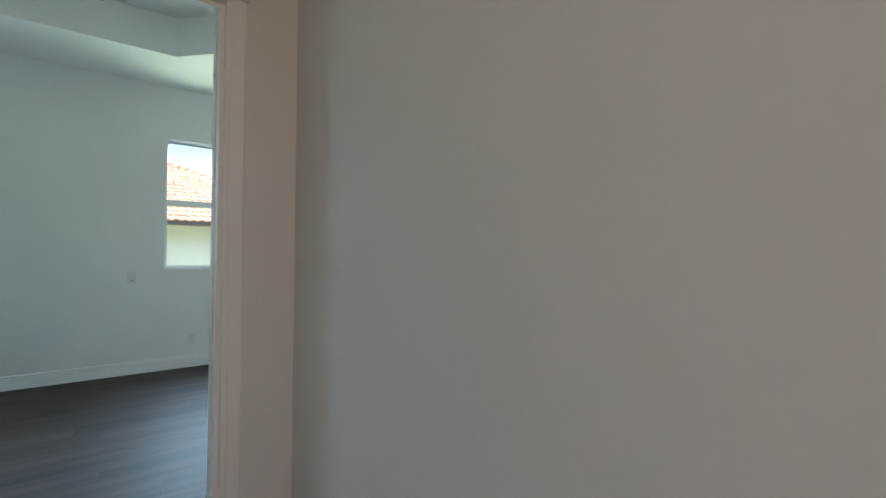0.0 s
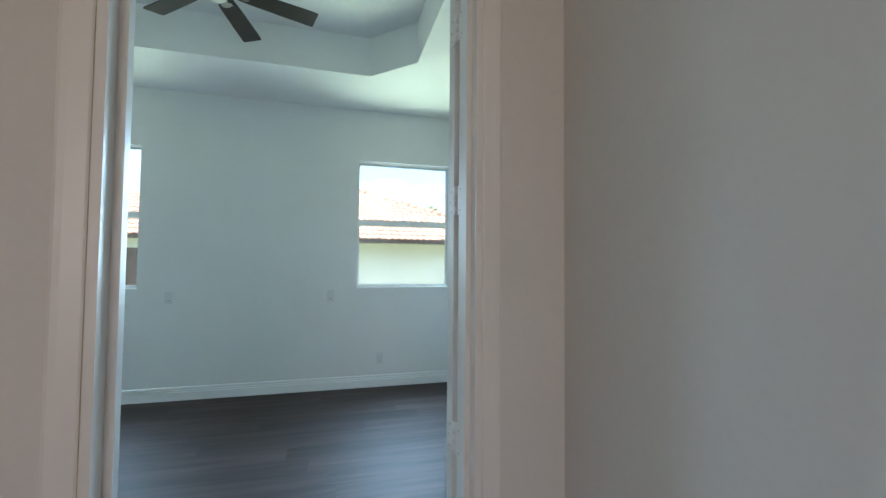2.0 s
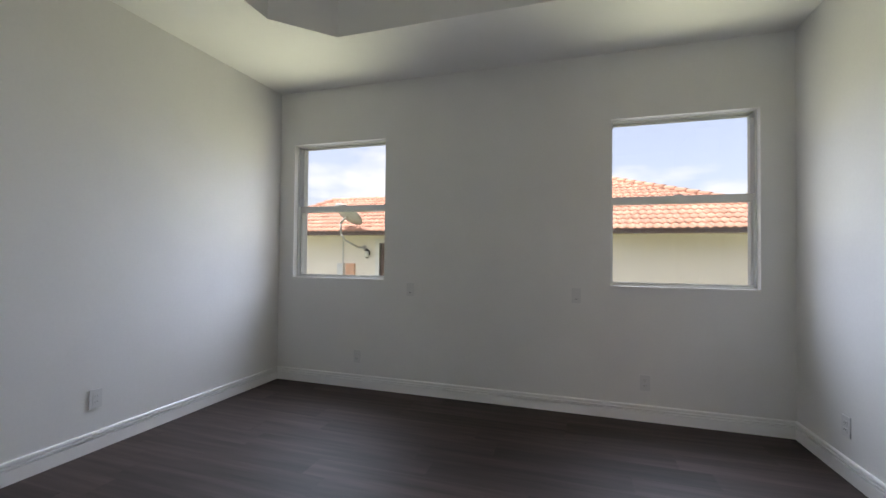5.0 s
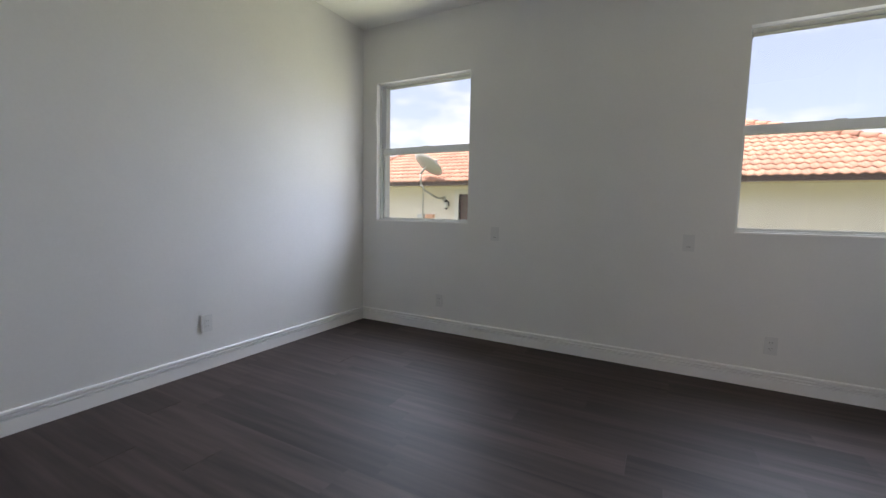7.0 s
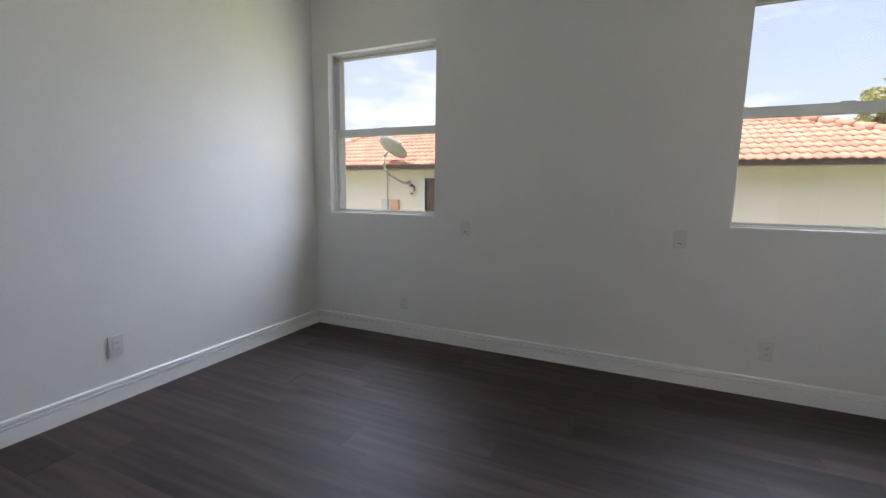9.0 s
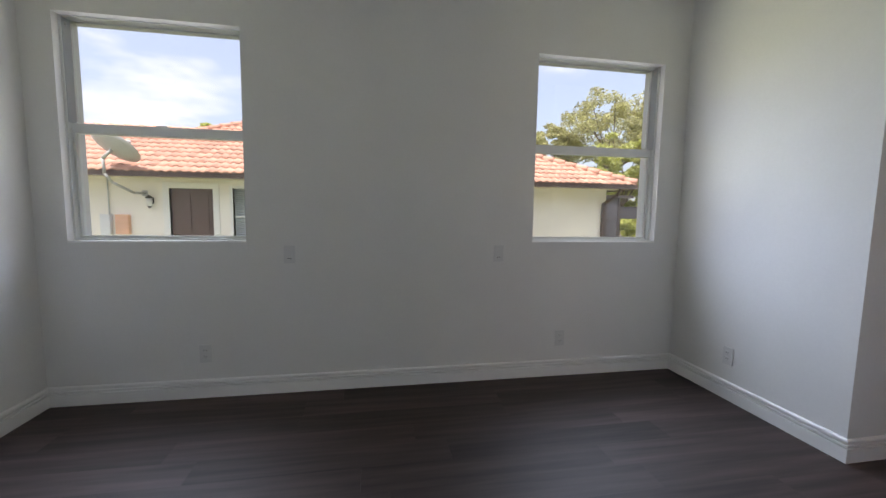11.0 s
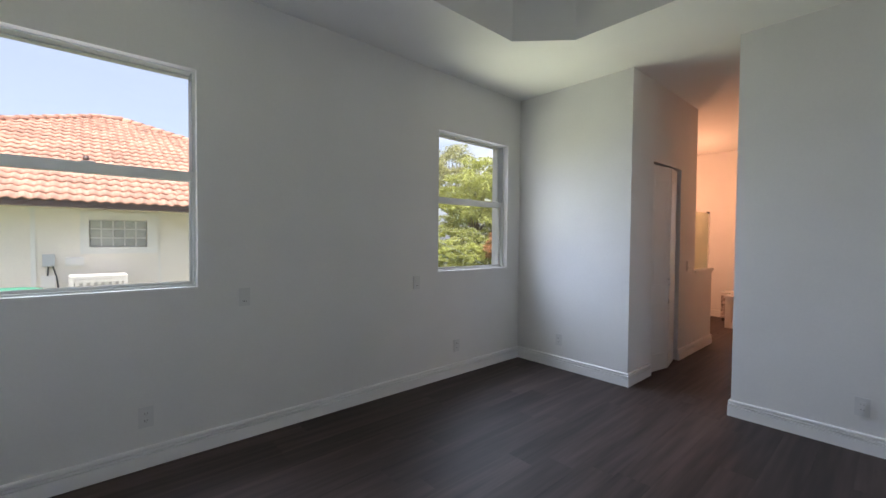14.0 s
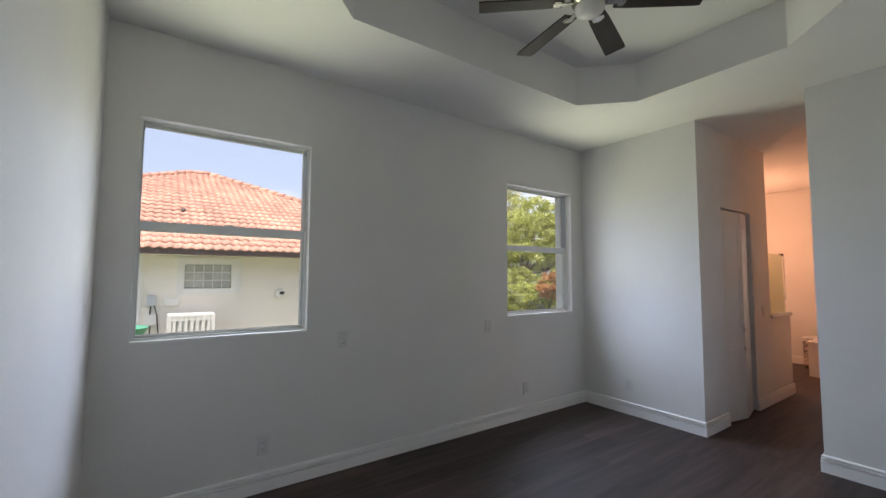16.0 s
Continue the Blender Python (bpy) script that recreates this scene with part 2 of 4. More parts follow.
def solid(name, bm, mat, label="", category="", kind="", group="", bevel=0.0):
    """A top-level thing of one mesh."""
    return tagged(new(name, finish(name, bm, mat, bevel)), label, category, group, kind)


def part(name, bm, mat, parent, label="", bevel=0.0):
    """One mesh object under a thing or a part."""
    ob = new(name, finish(name, bm, mat, bevel))
    ob.parent = parent
    return tagged(ob, label)


def thing(name, m, label, category, group=""):
    """An empty at a thing's base, for its parts."""
    ob = new(name)
    ob.empty_display_size = 0.1
    ob.matrix_basis = m
    return tagged(ob, label, category, group)


def boxes(*rows, m=None):
    bm = bmesh.new()
    for r in rows:
        box(bm, *r, m=m)
    return bm


# ---- the plan, in metres ----
W = 4.238            # bedroom width, window wall at y = 0
CEIL, TRAY = 2.815, 3.14
TOP = 3.32
WEST = Matrix.Rotation(radians(-1.5), 4, "Z")   # the side wall stands a little out of square
NICHE, HALL2 = -1.218, -1.989   # the passage to the bathroom lies between these
BACK = Matrix.Translation((2.448, -3.40, 0)) @ Matrix.Rotation(radians(6), 4, "Z")   # the door wall: u along, v into the bedroom
DOOR_W, WALL_T = 0.693, 0.11
HALL_V = 0.014       # the wall is a little thinner on the hinge side
WIN = ((0.165, 1.143), (3.055, 4.033))
SILL, HEAD = 0.997, 2.293


def wall_x(x0, x1, y0, y1, holes, z1=TOP):
    """A wall along x, with holes (x0, x1, z0, z1)."""
    rows, x = [], x0
    for a, b, c, d in holes:
        rows.append((x, y0, 0, a, y1, z1))
        if c > 0:
            rows.append((a, y0, 0, b, y1, c))
        rows.append((a, y0, d, b, y1, z1))
        x = b
    rows.append((x, y0, 0, x1, y1, z1))
    return rows


# ---- structure ----
solid("wall_north", boxes(*wall_x(-0.2, 9.1, 0.0, 0.22, [(a, b, SILL, HEAD) for a, b in WIN])), M_WALL,
      "off-white painted bedroom wall with two windows", "wall", "structure")
solid("wall_west", boxes((-0.2, -3.9, 0, 0.0, 0.0, TOP), m=WEST), M_WALL, "off-white painted plaster side wall of the bedroom", "wall", "structure")
solid("wall_niche", boxes((W, NICHE, 0, W + 0.115, 0.0, TOP)), M_WALL, "off-white painted wall beside the bathroom passage", "wall", "structure")
solid("wall_passage", boxes(*wall_x(W + 0.115, 5.95, NICHE, NICHE + 0.115, [(4.72, 5.46, 0, 2.06)])), M_WALL,
      "off-white passage wall with a closet opening", "wall", "structure")
solid("wall_closet", boxes((W + 0.115, -0.45, 0, 5.95, -0.35, TOP), (5.85, NICHE + 0.115, 0, 5.95, -0.45, TOP)), M_WALL,
      "plain painted closet wall behind the folding door", "wall", "structure")
solid("wall_half", boxes((5.95, NICHE, 0, 6.60, NICHE + 0.115, 0.93), (5.95, NICHE - 0.02, 0.93, 6.62, NICHE + 0.135, 0.957)), M_WALL,
      "low painted half wall with a flat ledge in the bathroom", "wall", "structure")
solid("wall_east", boxes((W, -3.3, 0, W + 0.115, HALL2, TOP)), M_WALL, "off-white painted bedroom wall with an outlet", "wall", "structure")
solid("wall_passage_south", boxes((W + 0.115, HALL2 - 0.115, 0, 9.1, HALL2, TOP)), M_WALL, "plain painted wall of the bathroom passage", "wall", "structure")
solid("wall_bath_end", boxes((8.8, HALL2, 0, 9.0, -1.75, TOP), (8.8, -0.985, 0, 9.0, 0.0, TOP), (8.8, -1.75, 0, 9.0, -0.985, 0.6), (8.8, -1.75, 2.25, 9.0, -0.985, TOP)), M_WALL, "painted bathroom end wall in warm lamplight", "wall", "structure")
solid("wall_south", boxes((-2.75, 0, 0, -0.02, WALL_T, TOP), (DOOR_W + 0.02, HALL_V, 0, 1.95, WALL_T, TOP), (-0.02, 0, 2.06, DOOR_W + 0.02, WALL_T, TOP), m=BACK),
      M_WALL, "off-white painted wall with the bedroom doorway", "wall", "structure")
solid("wall_hall_east", boxes((3.382, -7.1, 0, 3.5, -3.26, TOP)), M_WALL, "off-white painted entrance hall wall", "wall", "structure")
solid("wall_hall_west", boxes((1.75, -7.1, 0, 1.87, -3.44, TOP)), M_WALL, "off-white painted entrance hall side wall", "wall", "structure")
# closes the unseen end of the hall; its opening is added to let light in
solid("wall_hall_end", boxes(*wall_x(1.75, 3.5, -7.2, -7.1, [(1.9, 2.8, 0.9, 2.2)])), M_WALL, "unseen entrance hall end wall with an opening added behind the fill lamp", "wall", "structure")
solid("floor_slab", boxes((-0.3, -7.3, -0.45, 9.2, 0.22, -0.012)), M_JOINT, "concrete floor slab under the planks", "floor", "structure")
# slab added out of view so no sun leaks in at the ceiling joints
solid("sun_block_slab", boxes((-0.7, -7.8, TOP, 9.6, 0.75, TOP + 0.15)), M_SOFFIT, "unseen flat slab added over the rooms to keep the sun out", "roof", "structure")
OCT = [(1.117, -0.79), (3.10, -0.79), (3.432, -1.128), (3.432, -2.10), (3.10, -2.43), (1.117, -2.43), (0.785, -2.10), (0.785, -1.128)]


def tray_ceiling():
    bm = bmesh.new()
    outer = [bm.verts.new((x, y, CEIL)) for x, y in ((-0.18, 0.1), (W + 0.1, 0.1), (W + 0.1, -3.9), (-0.18, -3.9))]
    ring = [bm.verts.new((x, y, CEIL)) for x, y in OCT]
    edges = [bm.edges.new((r[i], r[(i + 1) % len(r)])) for r in (outer, ring) for i in range(len(r))]
    bmesh.ops.triangle_fill(bm, edges=edges, use_beauty=True)
    top = [bm.verts.new((x, y, TRAY)) for x, y in OCT]
    for i in range(8):
        bm.faces.new((ring[i], ring[(i + 1) % 8], top[(i + 1) % 8], top[i]))
    bm.faces.new(top)
    return bm


solid("ceiling_bedroom", tray_ceiling(), M_CEIL, "white bedroom ceiling with an octagonal raised tray", "ceiling", "structure")
solid("ceiling_passage", boxes((W + 0.1, HALL2 - 0.05, CEIL, 8.9, 0.1, CEIL + 0.08)), M_CEIL, "white flat ceiling over passage and bathroom", "ceiling", "structure")
solid("ceiling_hall", boxes((1.8, -7.15, CEIL, 3.45, -3.36, CEIL + 0.08)), M_CEIL, "white flat entrance hall ceiling", "ceiling", "structure")

# baseboards: a stepped moulding
BASE = [(0.0, 0.0), (0.018, 0.0), (0.018, 0.073), (0.003, 0.0735), (0.003, 0.0815), (0.017, 0.0825), (0.017, 0.0915), (0.003, 0.092), (0.003, 0.101), (0.015, 0.1025), (0.0145, 0.113), (0.010, 0.118), (0.0, 0.119)]


def baseboard(line, label):
    bm = bmesh.new()
    sweep(bm, line, BASE)
    return solid("baseboard", bm, M_TRIM, label, "baseboard", "structure")


bl = BACK @ Vector((-0.085, WALL_T, 0))
br = BACK @ Vector((DOOR_W + 0.085, WALL_T, 0))
lw = BACK @ Vector((-2.548, WALL_T, 0))
rw = BACK @ Vector((1.815, WALL_T, 0))
baseboard([(bl.x, bl.y), (lw.x, lw.y), (0, 0), (W, 0), (W, NICHE), (4.72, NICHE)], "white stepped baseboard round the bedroom walls")
baseboard([(5.46, NICHE), (6.60, NICHE), (6.60, NICHE + 0.115)], "white stepped baseboard along the half wall")
baseboard([(8.8, -0.1), (8.8, HALL2)], "white baseboard at the bathroom end wall")
baseboard([(5.6, HALL2), (W, HALL2), (W, rw.y), (br.x, br.y)], "white stepped baseboard by the bathroom passage")
baseboard([(3.382, -3.32), (3.382, -7.1)], "white stepped baseboard in the entrance hall")


# ---- windows: single-hung, white frame, meeting rail half way up ----
def window(name, x0, x1):
    w = tagged(new(name), "white-framed single-hung window in a deep plaster reveal", "window", "", "structure")
    f0, f1 = 0.055, 0.16
    e, s = 0.011, 0.013
    r0, r1 = 1.640, 1.696
    a, b = x0 + e, x1 - e
    part("window_frame", boxes((x0, f0, SILL, x0 + e, f1, HEAD), (x1 - e, f0, SILL, x1, f1, HEAD),
                               (a, f0, HEAD - 0.006, b, f1, HEAD), (a, f0, SILL, b, f1, SILL + 0.016)), M_ALU, w, bevel=0.002)
    up = part("upper_sash", boxes((a, 0.127, r0, a + 0.006, 0.153, HEAD - 0.006), (b - 0.006, 0.127, r0, b, 0.153, HEAD - 0.006),
                                  (a + 0.006, 0.127, HEAD - 0.013, b - 0.006, 0.153, HEAD - 0.006), (a + 0.006, 0.127, r0, b - 0.006, 0.153, r1 - 0.012)), M_ALU, w, bevel=0.002)
    lo = part("lower_sash", boxes((a, 0.087, SILL + 0.016, a + s, 0.121, r1), (b - s, 0.087, SILL + 0.016, b, 0.121, r1),
                                  (a + s, 0.087, SILL + 0.016, b - s, 0.121, SILL + 0.032), (a + s, 0.087, r0, b - s, 0.121, r1)), M_ALU, w, bevel=0.003)
    part("latch", boxes(((a + b) / 2 - 0.03, 0.093, r1, (a + b) / 2 + 0.03, 0.113, r1 + 0.008)), M_ALU, lo, bevel=0.002)
    for sash, box_ in ((up, (a + 0.006, 0.138, r1 - 0.012, b - 0.006, 0.142, HEAD - 0.013)), (lo, (a + s, 0.105, SILL + 0.032, b - s, 0.109, r0))):
        p = part("pane", boxes(box_), M_GLASS, sash, "clear window glass")
        p.visible_shadow = False
    part("track", boxes((a + 0.001, 0.061, r1, a + 0.005, 0.125, HEAD - 0.006)), M_GREYBOX, w)
    part("track", boxes((b - 0.005, 0.061, r1, b - 0.001, 0.125, HEAD - 0.006)), M_GREYBOX, w)
    for sx in (a + 0.002, b - 0.014):
        part("sash_stop", boxes((sx, 0.075, HEAD - 0.05, sx + 0.012, 0.087, HEAD - 0.03)), M_PLASTIC, w)
    part("window_sill", boxes((x0 + 0.001, -0.006, SILL - 0.006, x1 - 0.001, f0 - 0.001, SILL + 0.006)), M_SILL, w, "pale stone sill", bevel=0.002)
    return w


for k, (a, b) in enumerate(WIN):
    window("window_%d" % (k + 1), a, b)


# ---- bedroom door, swung right round against the wall, with its frame ----
def doorway():
    d = tagged(new("door_1"), "white panelled bedroom door folded back against the wall", "door", "", "structure")
    d.matrix_basis = BACK
    H = 2.04
    for u0, u1, v0 in ((-0.02, 0.0, -0.003), (DOOR_W, DOOR_W + 0.02, HALL_V - 0.003)):
        part("jamb", boxes((u0, v0, 0, u1, WALL_T + 0.003, H + 0.02)), M_TRIM, d, bevel=0.0015)
    part("jamb_head", boxes((0, -0.003, H, DOOR_W, WALL_T + 0.003, H + 0.02)), M_TRIM, d)
    for row in ((0, 0.044, 0, 0.015, 0.072, H), (DOOR_W - 0.013, 0.038, 0, DOOR_W, 0.072, H), (0.015, 0.044, H - 0.015, DOOR_W - 0.013, 0.072, H)):
        part("door_stop", boxes(row), M_TRIM, d, bevel=0.003)
    prof = [(0.0, 0.0), (0.0, -0.005), (0.003, -0.007), (0.030, -0.010), (0.040, -0.010), (0.046, -0.007), (0.048, 0.0)]
    for side, v_left, v_right in ((1, -0.001, HALL_V - 0.001), (-1, WALL_T + 0.003, WALL_T + 0.003)):
        for sgn, u, v in ((-1, -0.0165, v_left), (1, DOOR_W + 0.0165, v_right)):
            bm = bmesh.new()
            low, high = [], []
            for o, q in prof:
                low.append(bm.verts.new((u + sgn * o, v + side * q, 0)))
                high.append(bm.verts.new((u + sgn * o, v + side * q, H + 0.016)))
            for i in range(len(prof)):
                k = (i + 1) % len(prof)
                bm.faces.new((low[i], low[k], high[k], high[i]))
            bm.faces.new(low), bm.faces.new(high)
            part("casing", bm, M_TRIM, d, "moulded white door casing")
            if side == 1 and sgn < 0:
                part("joint", boxes((u - 0.0004, v - 0.0045, 0, u + 0.0007, v + 0.001, H)), M_SOFFIT, d, "thin dull open joint beside the casing")
        part("casing_head", boxes((-0.066, v_left - 0.010 if side > 0 else v_left, H + 0.017, DOOR_W + 0.066, v_left if side > 0 else v_left + 0.010, H + 0.07)), M_TRIM, d, bevel=0.003)
    # the leaf: hinge edge flush with the jamb's face, lying back along the wall
    u0 = DOOR_W - 0.003
    v0 = WALL_T + 0.028
    leaf = part("door_leaf", boxes((u0, v0, 0.012, u0 + 0.68, v0 + 0.036, H - 0.004)), M_DOOR, d, bevel=0.002)
    for zz in ((0.25, 0.85), (1.0, 1.85)):
        part("panel", boxes((u0 + 0.12, v0 + 0.034, zz[0], u0 + 0.56, v0 + 0.041, zz[1])), M_DOOR, leaf, bevel=0.004)
    bm = bmesh.new()
    tube(bm, (u0 + 0.62, v0 + 0.036, 0.95), (u0 + 0.62, v0 + 0.075, 0.95), 0.011)
    lathe(bm, [(0.012, -0.02), (0.024, -0.012), (0.026, 0.0), (0.024, 0.012), (0.012, 0.02)], (u0 + 0.62, v0 + 0.09, 0.95), 16)
    part("door_knob", bm, M_NICKEL, leaf, "brushed nickel knob")
    for z in (0.22, 0.81, 1.407, 1.86):
        hh = 0.0375
        bm = bmesh.new()
        for u_out, va, vb in ((DOOR_W, WALL_T + 0.006, WALL_T - 0.030), (u0, v0 - 0.008, v0 + 0.026)):
            c = 0.007 * (1 if vb > va else -1)
            rim = [(va, -hh), (vb - c, -hh), (vb - 0.3 * c, -hh + 0.0021), (vb, -hh + 0.007), (vb, hh - 0.007), (vb - 0.3 * c, hh - 0.0021), (vb - c, hh), (va, hh)]
            near = [bm.verts.new((u_out - 0.0022, p, z + q)) for p, q in rim]
            back = [bm.verts.new((u_out, p, z + q)) for p, q in rim]
            bm.faces.new(near), bm.faces.new(back)
            for i in range(8):
                bm.faces.new((near[i], near[i - 1], back[i - 1], back[i]))
        hinge = part("hinge", bm, M_TRIM, d, "white-painted steel butt hinge")
        bm = bmesh.new()
        for z0, z1 in ((-hh, -0.0135), (-0.0125, 0.0085), (0.0095, hh)):
            tube(bm, (DOOR_W - 0.001, WALL_T + 0.014, z + z0), (DOOR_W - 0.001, WALL_T + 0.014, z + z1), 0.0068)
        part("knuckle", bm, M_TRIM, hinge)
        for dz in (-0.027, 0.0, 0.027):
            off = 0.008 if dz == 0 else 0.0
            for a, b in (((DOOR_W - 0.0032, WALL_T - 0.012 - off), (DOOR_W - 0.002, WALL_T - 0.012 - off)), ((u0 - 0.0034, v0 + 0.010 + off), (u0 - 0.0022, v0 + 0.010 + off))):
                bm = bmesh.new()
                tube(bm, (*a, z + dz), (*b, z + dz), 0.0028, sides=10)
                part("screw", bm, M_GREYBOX, hinge)
    part("strike_plate", boxes((0.0, 0.072, 0.775, 0.0016, 0.108, 0.845)), M_BLACK, d, "small dark strike plate", bevel=0.0005)
    return d


doorway()


# ---- outlets and wall plates ----
def outlet(m, label, style):
    o = thing("outlet", m, label, "outlet", "wall plates")
    part("plate", boxes((-0.035, -0.007, -0.0575, 0.035, 0.0, 0.0575)), M_PLASTIC, o, bevel=0.002)
    if style == "duplex":
        for s in (-1, 1):
            r = part("receptacle", boxes((-0.016, -0.0095, s * 0.02 - 0.0135, 0.016, -0.004, s * 0.02 + 0.0135)), M_PLASTIC, o, bevel=0.003)
            for sx, lo, hi in ((-0.007, -0.002, 0.007), (0.007, -0.001, 0.006), (0.0, -0.009, -0.006)):
                part("slot", boxes((sx - 0.0013, -0.0102, s * 0.02 + lo, sx + 0.0013, -0.009, s * 0.02 + hi)), M_SLOT, r)
    elif style == "decora":
        r = part("receptacle", boxes((-0.0165, -0.0095, -0.033, 0.0165, -0.004, 0.033)), M_PLASTIC, o, bevel=0.002)
        for sx in (-0.007, 0.007):
            for sz in (-0.0165, 0.0165):
                part("slot", boxes((sx - 0.001, -0.0102, sz - 0.004, sx + 0.001, -0.009, sz + 0.004)), M_SLOT, r)
    else:
        r = part("cover", boxes((-0.0165, -0.010, -0.033, 0.0165, -0.004, 0.033)), M_PLASTIC, o, bevel=0.002)
        part("slot", boxes((-0.012, -0.0106, -0.028, 0.012, -0.0095, -0.025)), M_SLOT, r)
    return o


outlet(pose(0.883, 0, 0.286), "white duplex outlet low on the window wall", "duplex")
outlet(pose(3.296, 0, 0.284), "white duplex outlet low on the window wall", "duplex")
outlet(pose(1.402, 0, 0.918), "white blank cable plate at sill height", "cover")
outlet(pose(2.804, 0, 0.918), "white blank cable plate at sill height", "cover")
outlet(WEST @ pose(0, -1.598, 0.316, 0, 0, 90), "white rectangular outlet on the side wall", "decora")
outlet(pose(W, -0.521, 0.288, 0, 0, -90), "white duplex outlet beside the bathroom passage", "duplex")
outlet(pose(W, -2.671, 0.281, 0, 0, -90), "white outlet on the wall past the passage", "decora")


# ---- ceiling fan with a light bowl ----
def ceiling_fan(x, y):
    f = thing("ceiling_fan", pose(x, y, TRAY), "dark walnut six-blade ceiling fan with opal light bowl", "fan")
    z = 2.86 - TRAY
    bm = bmesh.new()
    lathe(bm, [(0.062, 0.0), (0.065, -0.012), (0.055, -0.04), (0.02, -0.055)], (0, 0, 0))
    part("canopy", bm, M_NICKEL, f)
    bm = bmesh.new()
    tube(bm, (0, 0, -0.05), (0, 0, z + 0.08), 0.011)
    part("downrod", bm, M_NICKEL, f)
    bm = bmesh.new()
    lathe(bm, [(0.03, z + 0.09), (0.075, z + 0.075), (0.098, z + 0.05), (0.102, z + 0.02), (0.095, z - 0.005), (0.08, z - 0.02), (0.076, z - 0.028)], (0, 0, 0))
    part("motor", bm, M_NICKEL, f, "brushed nickel motor housing")
    bm = bmesh.new()
    lathe(bm, [(0.076, z - 0.028), (0.079, z - 0.036), (0.077, z - 0.05), (0.066, z - 0.066), (0.045, z - 0.078), (0.015, z - 0.083)], (0, 0, 0))
    part("light_bowl", bm, M_OPAL, f, "opal glass light bowl")
    for k in range(6):
        turn = Matrix.Rotation(radians(19.5 + 60 * k), 4, "Z") @ Matrix.Translation((0, 0, z)) @ Matrix.Rotation(radians(-11), 4, "X")
        bm = bmesh.new()
        rows = [(0.135, 0.048), (0.2, 0.054), (0.4, 0.060), (0.57, 0.064), (0.592, 0.060)]
        top = [bm.verts.new((r, w, 0.004)) for r, w in rows] + [bm.verts.new((r, -w, 0.004)) for r, w in reversed(rows)]
        low = [bm.verts.new((v.co.x, v.co.y, -0.004)) for v in top]
        bm.faces.new(top), bm.faces.new(list(reversed(low)))
        for i in range(len(top)):
            j = (i + 1) % len(top)
            bm.faces.new((top[i], low[i], low[j], top[j]))
        bm.transform(turn)
        blade = part("blade", bm, M_BLADE, f)
        bm = bmesh.new()
        box(bm, 0.085, -0.016, -0.012, 0.19, 0.016, -0.0045)
        box(bm, 0.15, -0.032, -0.010, 0.185, 0.032, -0.0045)
        bm.transform(turn)
        part("bracket", bm, M_NICKEL, blade, "nickel blade bracket", 0.002)
    return f


ceiling_fan(2.12, -1.605)


# ---- closet folding door in the passage ----
def bifold():
    x0, x1, z1 = 4.72, 5.46, 2.06
    yy = NICHE
    d = tagged(new("door_2"), "white bifold closet door standing slightly folded open", "door", "", "structure")
    part("track", boxes((x0 + 0.004, yy + 0.05, z1 - 0.022, x1 - 0.004, yy + 0.075, z1 - 0.002)), M_STEEL, d)
    w, fold = 0.325, 10.5
    p0 = Vector((x0 + 0.008, yy + 0.030, 0))
    a = radians(-fold)
    m1 = Matrix.Translation(p0) @ Matrix.Rotation(a, 4, "Z")
    m2 = Matrix.Translation(m1 @ Vector((w + 0.003, 0, 0))) @ Matrix.Rotation(-a, 4, "Z")
    for m in (m1, m2):
        leaf = part("leaf", boxes((0, -0.016, 0.015, w, 0.016, z1 - 0.03), m=m), M_DOOR, d, bevel=0.002)
        for z0, zz in ((0.17, 0.68), (0.86, 1.90)):
            bm = bmesh.new()
            for q, lift in (((0.05, z0, w - 0.05, z0 + 0.014), 0.0205), ((0.05, zz - 0.014, w - 0.05, zz), 0.0205),
                            ((0.05, z0 + 0.014, 0.058, zz - 0.014), 0.0172), ((w - 0.058, z0 + 0.014, w - 0.05, zz - 0.014), 0.0172)):
                box(bm, q[0], -lift, q[1], q[2], -0.0155, q[3], m)
            part("panel_moulding", bm, M_DOOR, leaf)
        for z in (0.3, 0.78, 1.7):
            part("hinge", boxes((w - 0.012, 0.0165, z - 0.03, w + 0.012, 0.0185, z + 0.03), m=m1), M_STEEL, leaf, "small steel hinge", 0.0005)
    bm = bmesh.new()
    lathe(bm, [(0.006, 0), (0.007, 0.012), (0.013, 0.018), (0.014, 0.024), (0.009, 0.029)], (0, 0, 0), 16)
    bm.transform(m1 @ Matrix.Translation((w - 0.03, -0.016, 0.92)) @ Matrix.Rotation(radians(90), 4, "X"))
    part("knob", bm, M_TRIM, d, "small white round knob")
    for z in (0.69, 0.87):
        bm = bmesh.new()
        tube(bm, m1 @ Vector((w - 0.004, -0.019, z - 0.022)), m1 @ Vector((w - 0.004, -0.019, z + 0.022)), 0.006)
        part("fold_hinge", bm, M_STEEL, d, "bright steel hinge pin")


bifold()
outlet(pose(5.72, NICHE, 1.02), "white wall switch plate beside the closet", "cover")

# ---- bathroom glimpse ----
panel = thing("glass_panel", pose(6.28, NICHE + 0.06, 0.957), "frosted glass splash panel with a clear bright strip on the half wall", "glass panel")
part("pane", boxes((-0.30, -0.004, 0.004, 0.34, 0.004, 0.70)), M_SHOWER, panel, "pale frosted glass", 0.0)
# strip of clear glass added in the shape of a bright reflection
part("reflection_strip", boxes((0.344, -0.008, 0.16, 0.40, 0.008, 0.69), (0.344, -0.006, 0.0, 0.38, 0.006, 0.16)), M_STRIP, panel, "clear glass strip standing in for a bright reflection", 0.002)
